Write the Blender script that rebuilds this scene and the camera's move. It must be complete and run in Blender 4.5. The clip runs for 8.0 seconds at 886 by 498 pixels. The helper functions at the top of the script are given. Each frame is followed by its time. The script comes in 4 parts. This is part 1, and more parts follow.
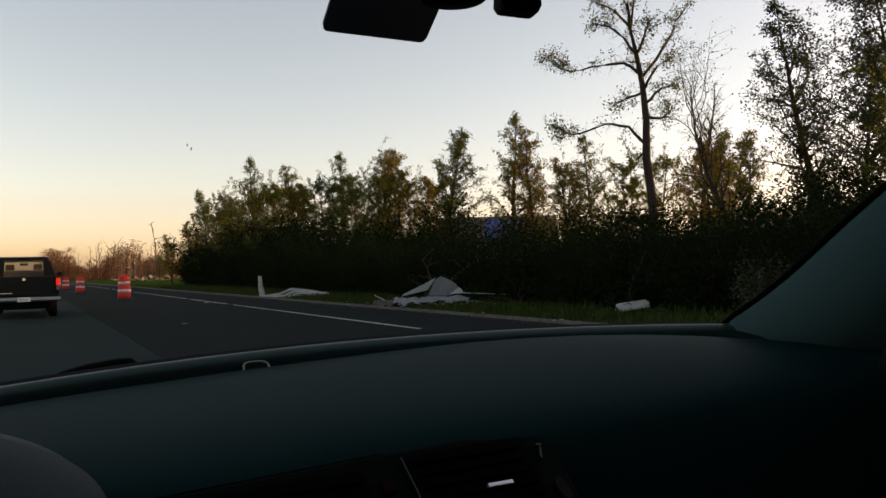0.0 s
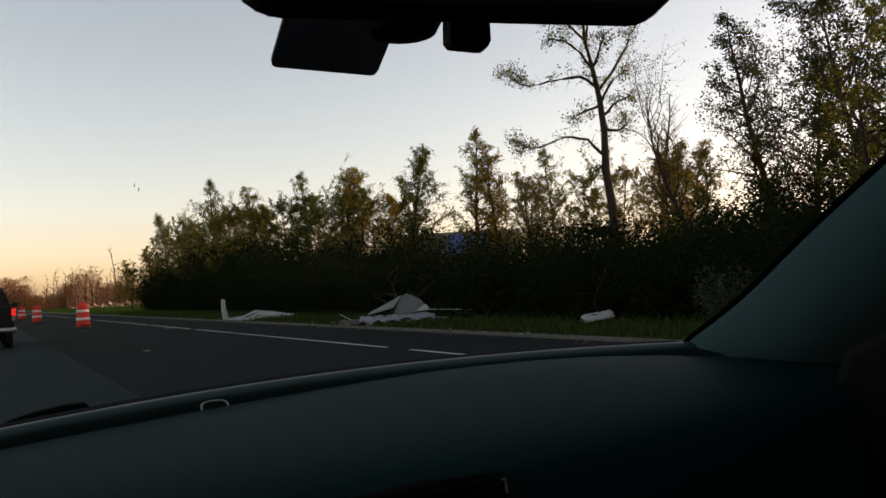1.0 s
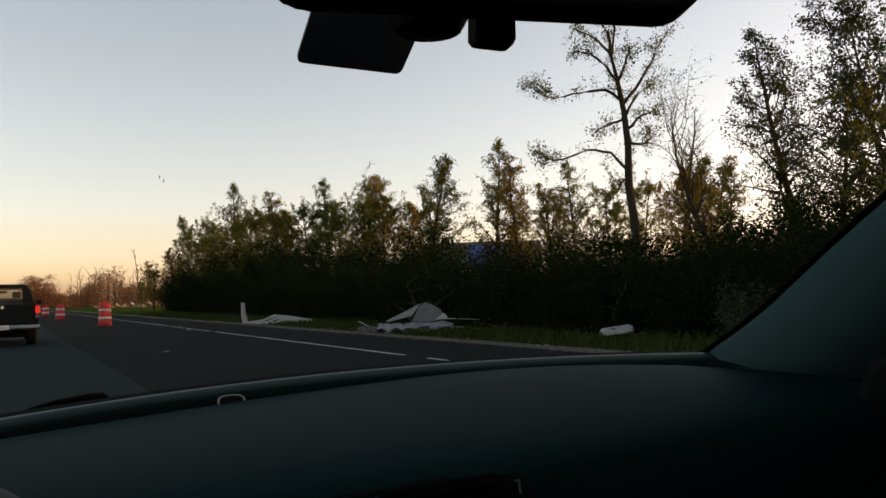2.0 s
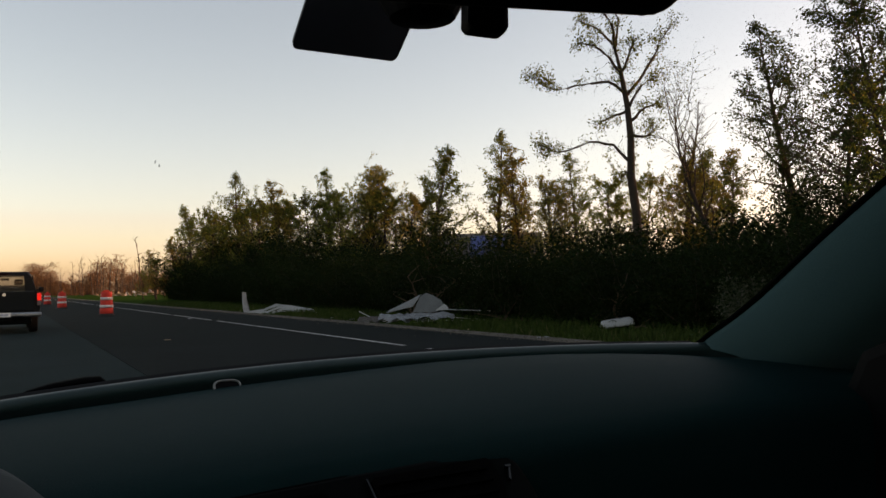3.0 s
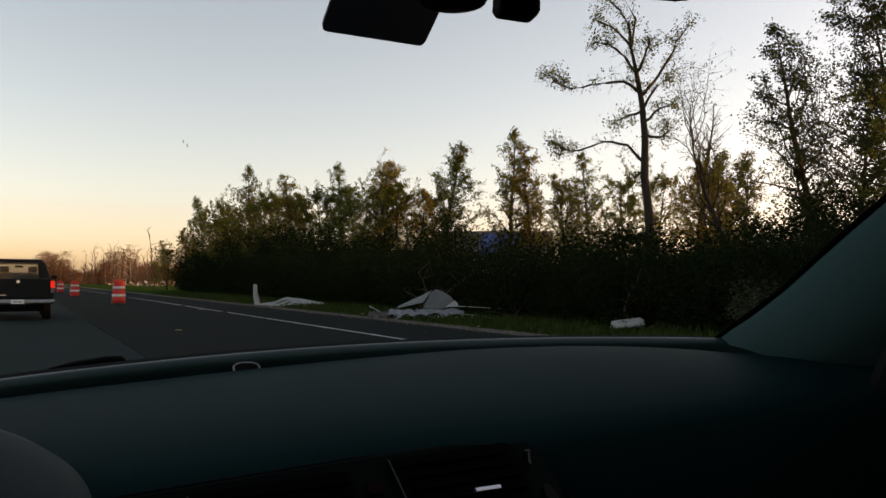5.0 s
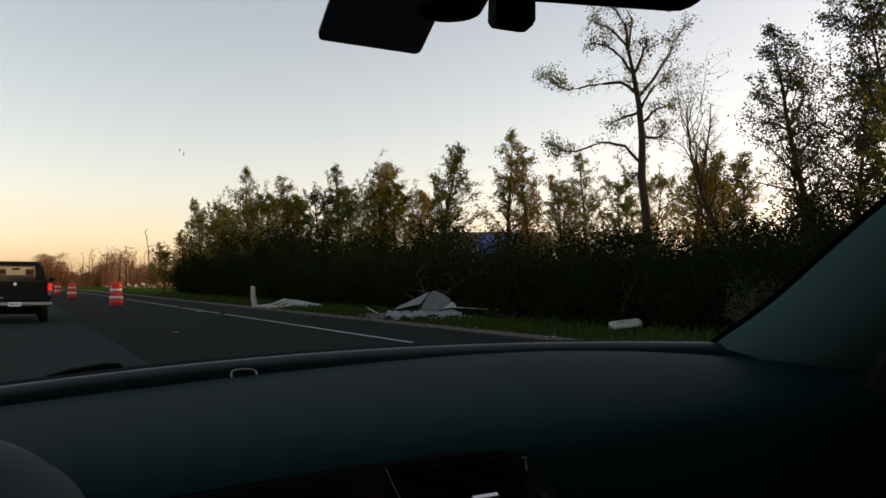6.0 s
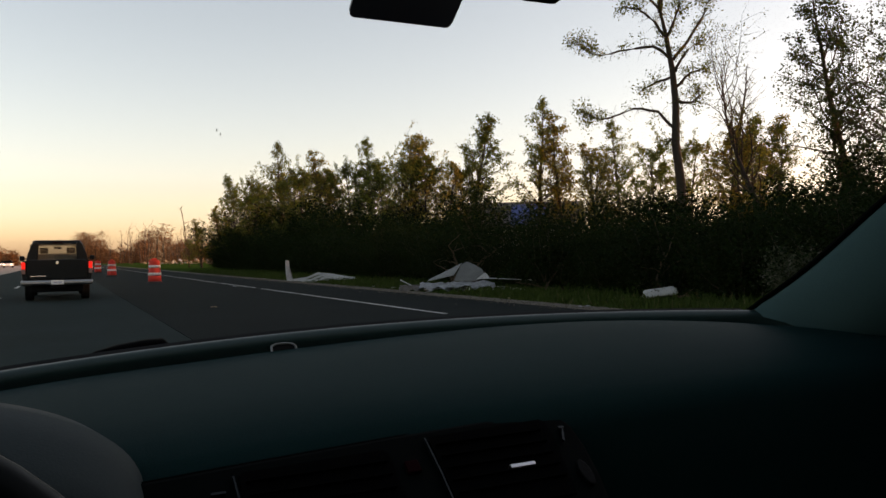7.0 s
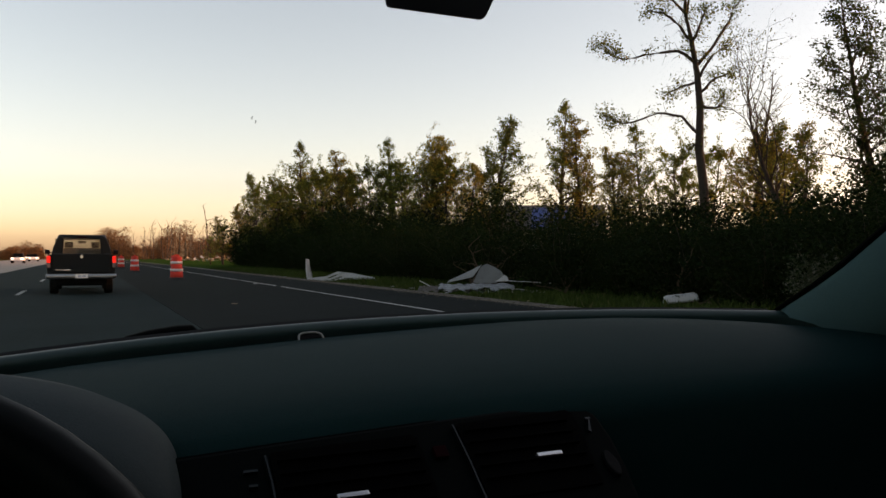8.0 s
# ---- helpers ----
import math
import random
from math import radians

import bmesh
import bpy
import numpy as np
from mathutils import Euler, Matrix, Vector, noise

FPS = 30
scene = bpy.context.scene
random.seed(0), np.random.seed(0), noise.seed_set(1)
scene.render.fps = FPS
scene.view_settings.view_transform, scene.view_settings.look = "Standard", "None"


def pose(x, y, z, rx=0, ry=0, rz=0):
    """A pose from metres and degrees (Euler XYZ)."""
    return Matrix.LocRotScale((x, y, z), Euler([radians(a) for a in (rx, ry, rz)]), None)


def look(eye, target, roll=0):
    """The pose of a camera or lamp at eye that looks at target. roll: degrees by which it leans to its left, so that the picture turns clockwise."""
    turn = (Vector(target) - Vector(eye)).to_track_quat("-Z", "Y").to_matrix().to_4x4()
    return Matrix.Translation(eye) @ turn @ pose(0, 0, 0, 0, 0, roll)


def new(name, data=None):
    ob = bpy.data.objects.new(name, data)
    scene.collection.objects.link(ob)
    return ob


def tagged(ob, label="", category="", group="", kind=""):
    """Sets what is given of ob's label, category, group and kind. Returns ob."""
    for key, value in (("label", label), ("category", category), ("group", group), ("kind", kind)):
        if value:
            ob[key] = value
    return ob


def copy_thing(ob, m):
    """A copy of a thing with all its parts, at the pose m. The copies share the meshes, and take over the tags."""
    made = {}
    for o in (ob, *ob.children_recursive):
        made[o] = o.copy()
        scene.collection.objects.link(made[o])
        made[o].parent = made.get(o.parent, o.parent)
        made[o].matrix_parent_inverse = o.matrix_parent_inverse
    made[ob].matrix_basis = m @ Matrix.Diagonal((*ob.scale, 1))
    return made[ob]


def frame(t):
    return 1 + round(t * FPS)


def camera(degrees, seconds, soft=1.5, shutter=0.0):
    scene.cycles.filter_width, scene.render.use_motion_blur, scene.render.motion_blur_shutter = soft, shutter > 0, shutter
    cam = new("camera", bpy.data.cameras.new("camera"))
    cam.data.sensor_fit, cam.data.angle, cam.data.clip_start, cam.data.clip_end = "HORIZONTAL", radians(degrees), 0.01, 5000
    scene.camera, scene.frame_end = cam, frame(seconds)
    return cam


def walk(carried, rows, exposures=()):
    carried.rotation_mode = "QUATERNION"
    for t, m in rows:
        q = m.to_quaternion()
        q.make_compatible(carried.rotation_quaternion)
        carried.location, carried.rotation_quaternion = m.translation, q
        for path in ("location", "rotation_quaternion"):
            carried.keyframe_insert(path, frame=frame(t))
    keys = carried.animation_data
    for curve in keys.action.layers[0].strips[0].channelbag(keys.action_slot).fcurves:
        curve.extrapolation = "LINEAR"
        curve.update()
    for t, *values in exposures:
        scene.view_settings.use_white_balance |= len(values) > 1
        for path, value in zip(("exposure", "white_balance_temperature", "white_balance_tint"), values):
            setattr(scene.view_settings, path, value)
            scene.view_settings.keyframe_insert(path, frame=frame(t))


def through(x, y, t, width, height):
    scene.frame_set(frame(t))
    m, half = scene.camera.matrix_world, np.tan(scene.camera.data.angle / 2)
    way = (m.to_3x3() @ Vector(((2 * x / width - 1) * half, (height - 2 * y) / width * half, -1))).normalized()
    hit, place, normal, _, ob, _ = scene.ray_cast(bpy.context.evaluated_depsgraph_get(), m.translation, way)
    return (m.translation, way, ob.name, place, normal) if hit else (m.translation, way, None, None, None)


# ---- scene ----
cam = camera(60.0, 8.0, soft=1.55)
KELVIN, TINT = 9800, 40.0
PATH = [
    (0, (0.016, 0.04, 1.068), (0.968, 1.798, 1.12), -1.3),
    (0.3, (0.013, 0.04, 1.069), (0.964, 1.797, 1.149), -1.3),
    (0.5, (0.017, 0.041, 1.082), (0.988, 1.787, 1.168), -2.5),
    (0.8, (0.018, 0.05, 1.079), (1.037, 1.77, 1.163), -2.7),
    (1, (0.026, 0.044, 1.084), (1.059, 1.755, 1.174), -3.2),
    (1.5, (0.031, 0.037, 1.085), (1.067, 1.744, 1.193), -3.0),
    (1.7, (0.026, 0.042, 1.081), (1.036, 1.765, 1.198), -2.4),
    (2.8, (0.026, 0.045, 1.069), (1.004, 1.786, 1.17), -0.8),
    (3, (0.03, 0.036, 1.07), (1.014, 1.774, 1.164), -1.1),
    (3.5, (0.026, 0.042, 1.066), (0.994, 1.79, 1.157), -0.5),
    (4, (0.02, 0.039, 1.063), (0.985, 1.789, 1.155), -0.0),
    (4.5, (0.02, 0.036, 1.062), (0.977, 1.79, 1.153), 0.1),
    (4.7, (0.019, 0.041, 1.059), (0.979, 1.794, 1.145), 0.2),
    (5.8, (0.019, 0.036, 1.063), (0.978, 1.789, 1.152), -0.0),
    (6, (0.019, 0.038, 1.065), (0.984, 1.788, 1.154), 0.0),
    (6.3, (0.017, 0.037, 1.066), (0.973, 1.793, 1.138), 0.1),
    (6.5, (0.009, 0.036, 1.061), (0.936, 1.807, 1.112), 0.3),
    (7, (0.014, 0.033, 1.067), (0.905, 1.823, 1.082), -1.0),
    (7.5, (-0.006, 0.03, 1.06), (0.796, 1.862, 1.057), 0.1),
    (8, (0.003, 0.032, 1.056), (0.848, 1.844, 1.076), 0.1),
]
walk(cam, [(t, look(eye, target, roll)) for t, eye, target, roll in PATH], exposures=[(0.0, 1.40, KELVIN, TINT), (6.2, 1.43, KELVIN, TINT), (7.2, 1.54, KELVIN, TINT), (8.0, 1.54, KELVIN, TINT)])

# ---- world and sun: just after sunset light, low sun behind the trees on the right ----
SUN_AZ, SUN_EL = 106.0, 7.4   # degrees to the right of the road's direction, degrees up
world = bpy.data.worlds.new("dusk_sky")
scene.world = world
world.use_nodes = True
wn = world.node_tree.nodes
sky = wn.new("ShaderNodeTexSky")
sky.sky_type = "NISHITA"
sky.sun_disc = False
sky.sun_elevation = radians(SUN_EL)
sky.sun_rotation = radians(SUN_AZ)
sky.air_density, sky.dust_density, sky.ozone_density = 0.82, 1.3, 1.7
wn["Background"].inputs["Strength"].default_value = 0.15
sky_grade = wn.new("ShaderNodeHueSaturation")   # colour grade: turns the sky's hue and pales it slightly
sky_grade.inputs["Hue"].default_value, sky_grade.inputs["Saturation"].default_value = 0.477, 0.92
world.node_tree.links.new(sky.outputs[0], sky_grade.inputs["Color"])
world.node_tree.links.new(sky_grade.outputs[0], wn["Background"].inputs["Color"])
sun = new("sun", bpy.data.lights.new("sun", "SUN"))
sun.data.energy, sun.data.angle, sun.data.color = 1.3, radians(0.6), (1.0, 0.5, 0.22)
saz, sel = radians(SUN_AZ), radians(SUN_EL)
sun_from = Vector((math.sin(saz) * math.cos(sel), math.cos(saz) * math.cos(sel), math.sin(sel)))
sun.matrix_world = look(sun_from * 200, (0, 0, 0))

# ---- materials ----
def mat(name, color, rough=0.7, metal=0.0, vary=0.25, scale=8.0, fine=90.0, bump=0.15, spec=0.5, random=0.0, coat=0.0):
    """A surface with stains at one scale, grain at another, and fine relief."""
    m = bpy.data.materials.new(name)
    m.use_nodes = True
    nt = m.node_tree
    b = nt.nodes["Principled BSDF"]
    co = nt.nodes.new("ShaderNodeTexCoord")
    big, small = nt.nodes.new("ShaderNodeTexNoise"), nt.nodes.new("ShaderNodeTexNoise")
    big.inputs["Scale"].default_value, big.inputs["Detail"].default_value = scale, 5
    small.inputs["Scale"].default_value, small.inputs["Detail"].default_value = fine, 3
    for n in (big, small):
        nt.links.new(co.outputs["Object"], n.inputs["Vector"])
    mixn = nt.nodes.new("ShaderNodeMath")
    mixn.operation = "MULTIPLY_ADD"
    mixn.inputs[1].default_value = 0.5
    nt.links.new(small.outputs["Fac"], mixn.inputs[0])
    half = nt.nodes.new("ShaderNodeMath")
    half.operation = "MULTIPLY"
    half.inputs[1].default_value = 0.5
    nt.links.new(big.outputs["Fac"], half.inputs[0])
    nt.links.new(half.outputs[0], mixn.inputs[2])
    ramp = nt.nodes.new("ShaderNodeValToRGB")
    lo, hi = [c * (1 - vary) for c in color], [min(1, c * (1 + vary)) for c in color]
    ramp.color_ramp.elements[0].position, ramp.color_ramp.elements[1].position = 0.3, 0.7
    ramp.color_ramp.elements[0].color, ramp.color_ramp.elements[1].color = (*lo, 1), (*hi, 1)
    nt.links.new(mixn.outputs[0], ramp.inputs["Fac"])
    last = ramp.outputs["Color"]
    if random:
        info, hsv = nt.nodes.new("ShaderNodeObjectInfo"), nt.nodes.new("ShaderNodeHueSaturation")
        span = nt.nodes.new("ShaderNodeMapRange")
        span.inputs["To Min"].default_value, span.inputs["To Max"].default_value = 1 - random, 1 + random
        nt.links.new(info.outputs["Random"], span.inputs["Value"])
        nt.links.new(span.outputs[0], hsv.inputs["Value"])
        nt.links.new(last, hsv.inputs["Color"])
        last = hsv.outputs["Color"]
    nt.links.new(last, b.inputs["Base Color"])
    b.inputs["Roughness"].default_value, b.inputs["Metallic"].default_value = rough, metal
    b.inputs["Specular IOR Level"].default_value = spec
    b.inputs["Coat Weight"].default_value = coat
    if bump:
        bn = nt.nodes.new("ShaderNodeBump")
        bn.inputs["Strength"].default_value, bn.inputs["Distance"].default_value = bump, 0.02
        nt.links.new(mixn.outputs[0], bn.inputs["Height"])
        nt.links.new(bn.outputs[0], b.inputs["Normal"])
    return m


def leaf_mat(name, dark, light, brown, through=0.35):
    """Leaves: each its own shade, some turned brown, thin enough for light to pass."""
    m = bpy.data.materials.new(name)
    m.use_nodes = True
    nt = m.node_tree
    b, out = nt.nodes["Principled BSDF"], nt.nodes["Material Output"]
    geo, ramp = nt.nodes.new("ShaderNodeNewGeometry"), nt.nodes.new("ShaderNodeValToRGB")
    e = ramp.color_ramp.elements
    e[0].color, e[1].color = (*dark, 1), (*brown, 1)
    e.new(0.92).color = (*light, 1)
    nt.links.new(geo.outputs["Random Per Island"], ramp.inputs["Fac"])
    info, hsv = nt.nodes.new("ShaderNodeObjectInfo"), nt.nodes.new("ShaderNodeHueSaturation")
    span = nt.nodes.new("ShaderNodeMapRange")
    span.inputs["To Min"].default_value, span.inputs["To Max"].default_value = 0.75, 1.25
    nt.links.new(info.outputs["Random"], span.inputs["Value"])
    nt.links.new(span.outputs[0], hsv.inputs["Value"])
    nt.links.new(ramp.outputs["Color"], hsv.inputs["Color"])
    nt.links.new(hsv.outputs["Color"], b.inputs["Base Color"])
    b.inputs["Roughness"].default_value, b.inputs["Specular IOR Level"].default_value = 0.75, 0.03
    tr, mix = nt.nodes.new("ShaderNodeBsdfTranslucent"), nt.nodes.new("ShaderNodeMixShader")
    nt.links.new(hsv.outputs["Color"], tr.inputs["Color"])
    mix.inputs["Fac"].default_value = through
    nt.links.new(b.outputs[0], mix.inputs[1])
    nt.links.new(tr.outputs[0], mix.inputs[2])
    nt.links.new(mix.outputs[0], out.inputs["Surface"])
    return m


def glow_mat(name, color, strength):
    m = mat(name, color, 0.3, bump=0)
    b = m.node_tree.nodes["Principled BSDF"]
    b.inputs["Emission Color"].default_value, b.inputs["Emission Strength"].default_value = (*color, 1), strength
    return m


def glass_mat(name, tint=(1, 1, 1), gloss=0.03):
    """A thin pane: clear, with a faint sharp reflection."""
    m = bpy.data.materials.new(name)
    m.use_nodes = True
    nt = m.node_tree
    clear, shine, mix = nt.nodes.new("ShaderNodeBsdfTransparent"), nt.nodes.new("ShaderNodeBsdfGlossy"), nt.nodes.new("ShaderNodeMixShader")
    clear.inputs["Color"].default_value = (*tint, 1)
    shine.inputs["Roughness"].default_value = 0.0
    mix.inputs["Fac"].default_value = gloss
    nt.links.new(clear.outputs[0], mix.inputs[1])
    nt.links.new(shine.outputs[0], mix.inputs[2])
    nt.links.new(mix.outputs[0], nt.nodes["Material Output"].inputs["Surface"])
    return m


M = {
    "grass": mat("grass_ground", (0.026, 0.056, 0.012), 1.0, scale=0.5, fine=18, vary=0.45, bump=0.6, spec=0.0),
    "blade": leaf_mat("grass_blade", (0.019, 0.038, 0.009), (0.033, 0.056, 0.014), (0.07, 0.065, 0.03), 0.3),
    "asphalt_old": mat("worn_asphalt", (0.0070, 0.0190, 0.0195), 1.0, scale=0.7, fine=120, vary=0.22, bump=0.3, spec=0.05),
    "asphalt_new": mat("fresh_asphalt", (0.0029, 0.0082, 0.0085), 1.0, scale=0.6, fine=120, vary=0.3, bump=0.3, spec=0.05),
    "concrete": mat("pale_concrete", (0.24, 0.195, 0.165), 0.9, scale=0.3, fine=40, vary=0.2, bump=0.2),
    "gravel": mat("sandy_gravel", (0.085, 0.075, 0.06), 0.95, scale=1.5, fine=60, vary=0.45, bump=0.6, spec=0.2),
    "paint": mat("road_paint", (0.26, 0.28, 0.275), 0.7, scale=3, fine=60, vary=0.22, bump=0.1),
    "bark": mat("bark", (0.036, 0.028, 0.022), 0.95, scale=6, fine=40, vary=0.4, bump=0.6, spec=0.2, random=0.2),
    "bark_dead": mat("grey_dead_bark", (0.075, 0.052, 0.038), 0.95, scale=6, fine=40, vary=0.35, bump=0.5, spec=0.2, random=0.3),
    "leaf": leaf_mat("leaf_green", (0.040, 0.066, 0.014), (0.12, 0.145, 0.03), (0.25, 0.19, 0.04), 0.65),
    "leaf_brown": leaf_mat("leaf_olive_brown", (0.070, 0.075, 0.016), (0.19, 0.165, 0.035), (0.32, 0.21, 0.05), 0.65),
    "leaf_oak": leaf_mat("leaf_dark_oak", (0.014, 0.030, 0.010), (0.034, 0.052, 0.017), (0.07, 0.07, 0.025), 0.35),
    # green taken nearly to black: the thicket's own shade is in this colour
    "leaf_shrub_shaded": leaf_mat("leaf_shrub_shaded", (0.005, 0.013, 0.004), (0.010, 0.020, 0.006), (0.022, 0.024, 0.008), 0.25),
    "blossom": leaf_mat("pale_blossom", (0.02, 0.035, 0.012), (0.06, 0.07, 0.05), (0.10, 0.10, 0.085), 0.3),
    # orange of the low sun is put into the far leaves' own colour
    "leaf_far": leaf_mat("leaf_far_sunlit", (0.10, 0.052, 0.026), (0.17, 0.085, 0.04), (0.27, 0.13, 0.06), 0.4),
    "dash": mat("grained_dash_vinyl", (0.0004, 0.0155, 0.0160), 0.64, scale=6, fine=650, vary=0.16, bump=0.11, spec=0.028),
    # ridge colour raised above the pad's to carry the highlight along its top
    "ridge": mat("highlit_dash_plastic", (0.011, 0.033, 0.033), 0.42, scale=5, fine=700, vary=0.12, bump=0.06, spec=0.2),
    "trim": mat("grey_pillar_trim", (0.026, 0.074, 0.080), 0.9, scale=4, fine=500, vary=0.10, bump=0.1, spec=0.08),
    "hood": mat("warm_grey_vinyl", (0.019, 0.033, 0.036), 0.7, scale=5, fine=600, vary=0.1, bump=0.1, spec=0.08),
    "ringgrey": mat("dull_grey_plastic", (0.16, 0.18, 0.18), 0.6, vary=0.1, bump=0),
    "black": mat("black_plastic", (0.0022, 0.0028, 0.0030), 0.6, scale=8, fine=300, vary=0.15, bump=0.05, spec=0.06),
    "leather": mat("wheel_leather", (0.0004, 0.0026, 0.0028), 0.45, scale=9, fine=260, vary=0.15, bump=0.015, spec=0.07),
    "silver": mat("satin_silver", (0.62, 0.63, 0.65), 0.3, 1.0, vary=0.06, bump=0),
    "headliner": mat("headliner_cloth", (0.12, 0.125, 0.125), 0.95, scale=6, fine=400, vary=0.08, bump=0.1),
    "mirror": mat("mirror_silver", (0.9, 0.9, 0.9), 0.02, 1.0, vary=0.01, bump=0),
    "card": mat("dark_blue_plastic_card", (0.006, 0.009, 0.014), 0.6, vary=0.1, bump=0),
    "glass": glass_mat("clear_glass", (0.985, 0.99, 0.985), 0.006),
    "dark_glass": glass_mat("tinted_door_glass", (0.56, 0.62, 0.61), 0.04),
    "tint": glass_mat("tinted_glass", (0.6, 0.62, 0.62), 0.04),
    "truck": mat("black_car_paint", (0.0022, 0.0042, 0.0050), 0.45, 0.0, vary=0.15, bump=0, coat=0.06, spec=0.15),
    "bumper_chrome": mat("dull_chrome", (0.24, 0.26, 0.28), 0.3, 1.0, scale=3, vary=0.2, bump=0.05),
    "panel_black": mat("satin_black_panel", (0.0003, 0.0019, 0.0019), 0.7, scale=6, fine=500, vary=0.12, bump=0.06, spec=0.03),
    "vent": mat("matt_black_plastic", (0.0007, 0.0009, 0.001), 0.8, vary=0.1, bump=0.03, spec=0.02),
    "dull_trim": mat("dull_trim_metal", (0.028, 0.034, 0.036), 0.45, 1.0, vary=0.1, bump=0),
    "chrome": mat("chrome", (0.75, 0.76, 0.78), 0.18, 1.0, vary=0.05, bump=0),
    "tyre": mat("tyre_rubber", (0.008, 0.009, 0.009), 0.9, vary=0.2, bump=0.2, spec=0.1),
    "rim": mat("wheel_alloy", (0.3, 0.3, 0.3), 0.4, 0.9, vary=0.1, bump=0),
    "seat": mat("beige_seat_cloth", (0.40, 0.34, 0.29), 0.9, vary=0.1, bump=0.1),
    "plate": mat("plate_white", (0.7, 0.7, 0.68), 0.5, vary=0.08, bump=0),
    "plate_ink": mat("plate_bar_blue", (0.3, 0.33, 0.42), 0.5, vary=0.05, bump=0),
    "tail": glow_mat("lit_tail_lamp", (0.8, 0.02, 0.012), 0.27),
    "lens": mat("clear_lamp_lens", (0.14, 0.10, 0.10), 0.25, vary=0.1, bump=0),
    "head": glow_mat("lit_headlamp", (1.0, 0.9, 0.75), 1.6),
    "orange": mat("orange_plastic", (0.52, 0.026, 0.012), 0.8, scale=6, vary=0.15, bump=0.03),
    "hazard": mat("dark_red_button", (0.012, 0.001, 0.002), 0.7, vary=0.1, bump=0, spec=0.02),
    "band": mat("retro_white_band", (0.5, 0.47, 0.44), 0.4, scale=8, vary=0.12, bump=0.02),
    "rubber": mat("black_rubber_base", (0.02, 0.02, 0.02), 0.9, vary=0.2),
    "panel": mat("dull_grey_roof_panel", (0.10, 0.115, 0.12), 0.5, 0.2, scale=2.5, fine=30, vary=0.3, bump=0.1),
    "sheet": mat("torn_metal_sheet", (0.17, 0.19, 0.20), 0.4, 0.35, scale=2.5, fine=30, vary=0.3, bump=0.1),
    "white": mat("white_weathered_paint", (0.30, 0.32, 0.33), 0.55, scale=4, fine=50, vary=0.2, bump=0.05),
    "wood": mat("splintered_wood", (0.30, 0.22, 0.14), 0.9, scale=5, fine=60, vary=0.35, bump=0.3),
    "siding": mat("house_siding", (0.32, 0.30, 0.27), 0.8, scale=2, vary=0.2),
    "tarp": mat("blue_tarp", (0.012, 0.04, 0.15), 0.45, scale=2, vary=0.2, bump=0.2),
    "shingle": mat("dark_roof_shingle", (0.07, 0.065, 0.06), 0.9, scale=2, fine=30, vary=0.3, bump=0.3),
    "carwhite": mat("white_car_paint", (0.7, 0.7, 0.7), 0.3, vary=0.05, bump=0, coat=0.4),
    "yellow": mat("digger_yellow", (0.5, 0.3, 0.04), 0.5, vary=0.2),
}

M["dash"].node_tree.nodes["Principled BSDF"].inputs["Specular Tint"].default_value = (0.25, 1.0, 1.0, 1)   # teal cast of the dark tones, put into the vinyl's sheen colour

# ---- mesh helpers ----
def mesh_ob(name, verts, faces, material, parent=None, label="", smooth=False):
    me = bpy.data.meshes.new(name)
    me.from_pydata([tuple(v) for v in verts], [], [tuple(f) for f in faces])
    me.materials.append(M[material])
    if smooth:
        me.polygons.foreach_set("use_smooth", [True] * len(me.polygons))
    me.update()
    ob = new(name, me)
    if parent:
        ob.parent = parent
    if label:
        tagged(ob, label)
    return ob


def part(name, bm, material, parent, label="", smooth=False):
    me = bpy.data.meshes.new(name)
    bmesh.ops.recalc_face_normals(bm, faces=bm.faces[:])
    bm.to_mesh(me)
    bm.free()
    me.materials.append(M[material])
    if smooth:
        me.polygons.foreach_set("use_smooth", [True] * len(me.polygons))
    ob = new(name, me)
    if parent:
        ob.parent = parent
    if label:
        tagged(ob, label)
    return ob


def box_bm(x0, x1, y0, y1, z0, z1, bevel=0.0, taper=0.0, m=None):
    """A box, bevelled, its top drawn in by taper (metres on each side)."""
    bm = bmesh.new()
    r = bmesh.ops.create_cube(bm, size=1.0)
    for v in r["verts"]:
        # side and back panes out of view, added with a tint to dim the dash
        top = v.co.z > 0
        k = taper if top else 0.0
        x, y = (x0 + k, x1 - k), (y0 + k, y1 - k)
        v.co = Vector((x[v.co.x > 0], y[v.co.y > 0], (z0, z1)[top]))
    if bevel:
        bmesh.ops.bevel(bm, geom=bm.edges[:], offset=bevel, segments=2, affect="EDGES", profile=0.6)
    if m is not None:
        bm.transform(m)
    return bm


def lathe_bm(profile, n=24, axis="z"):
    """A turned form from (radius, height) pairs."""
    bm = bmesh.new()
    rings = []
    for r, h in profile:
        ring = []
        for k in range(n):
            a = 2 * math.pi * k / n
            p = (r * math.cos(a), r * math.sin(a), h)
            ring.append(bm.verts.new(p if axis == "z" else (h, p[0], p[1])))
        rings.append(ring)
    for a, b in zip(rings, rings[1:]):
        for k in range(n):
            bm.faces.new((a[k], a[(k + 1) % n], b[(k + 1) % n], b[k]))
    bm.faces.new(rings[0][::-1])
    bm.faces.new(rings[-1])
    return bm


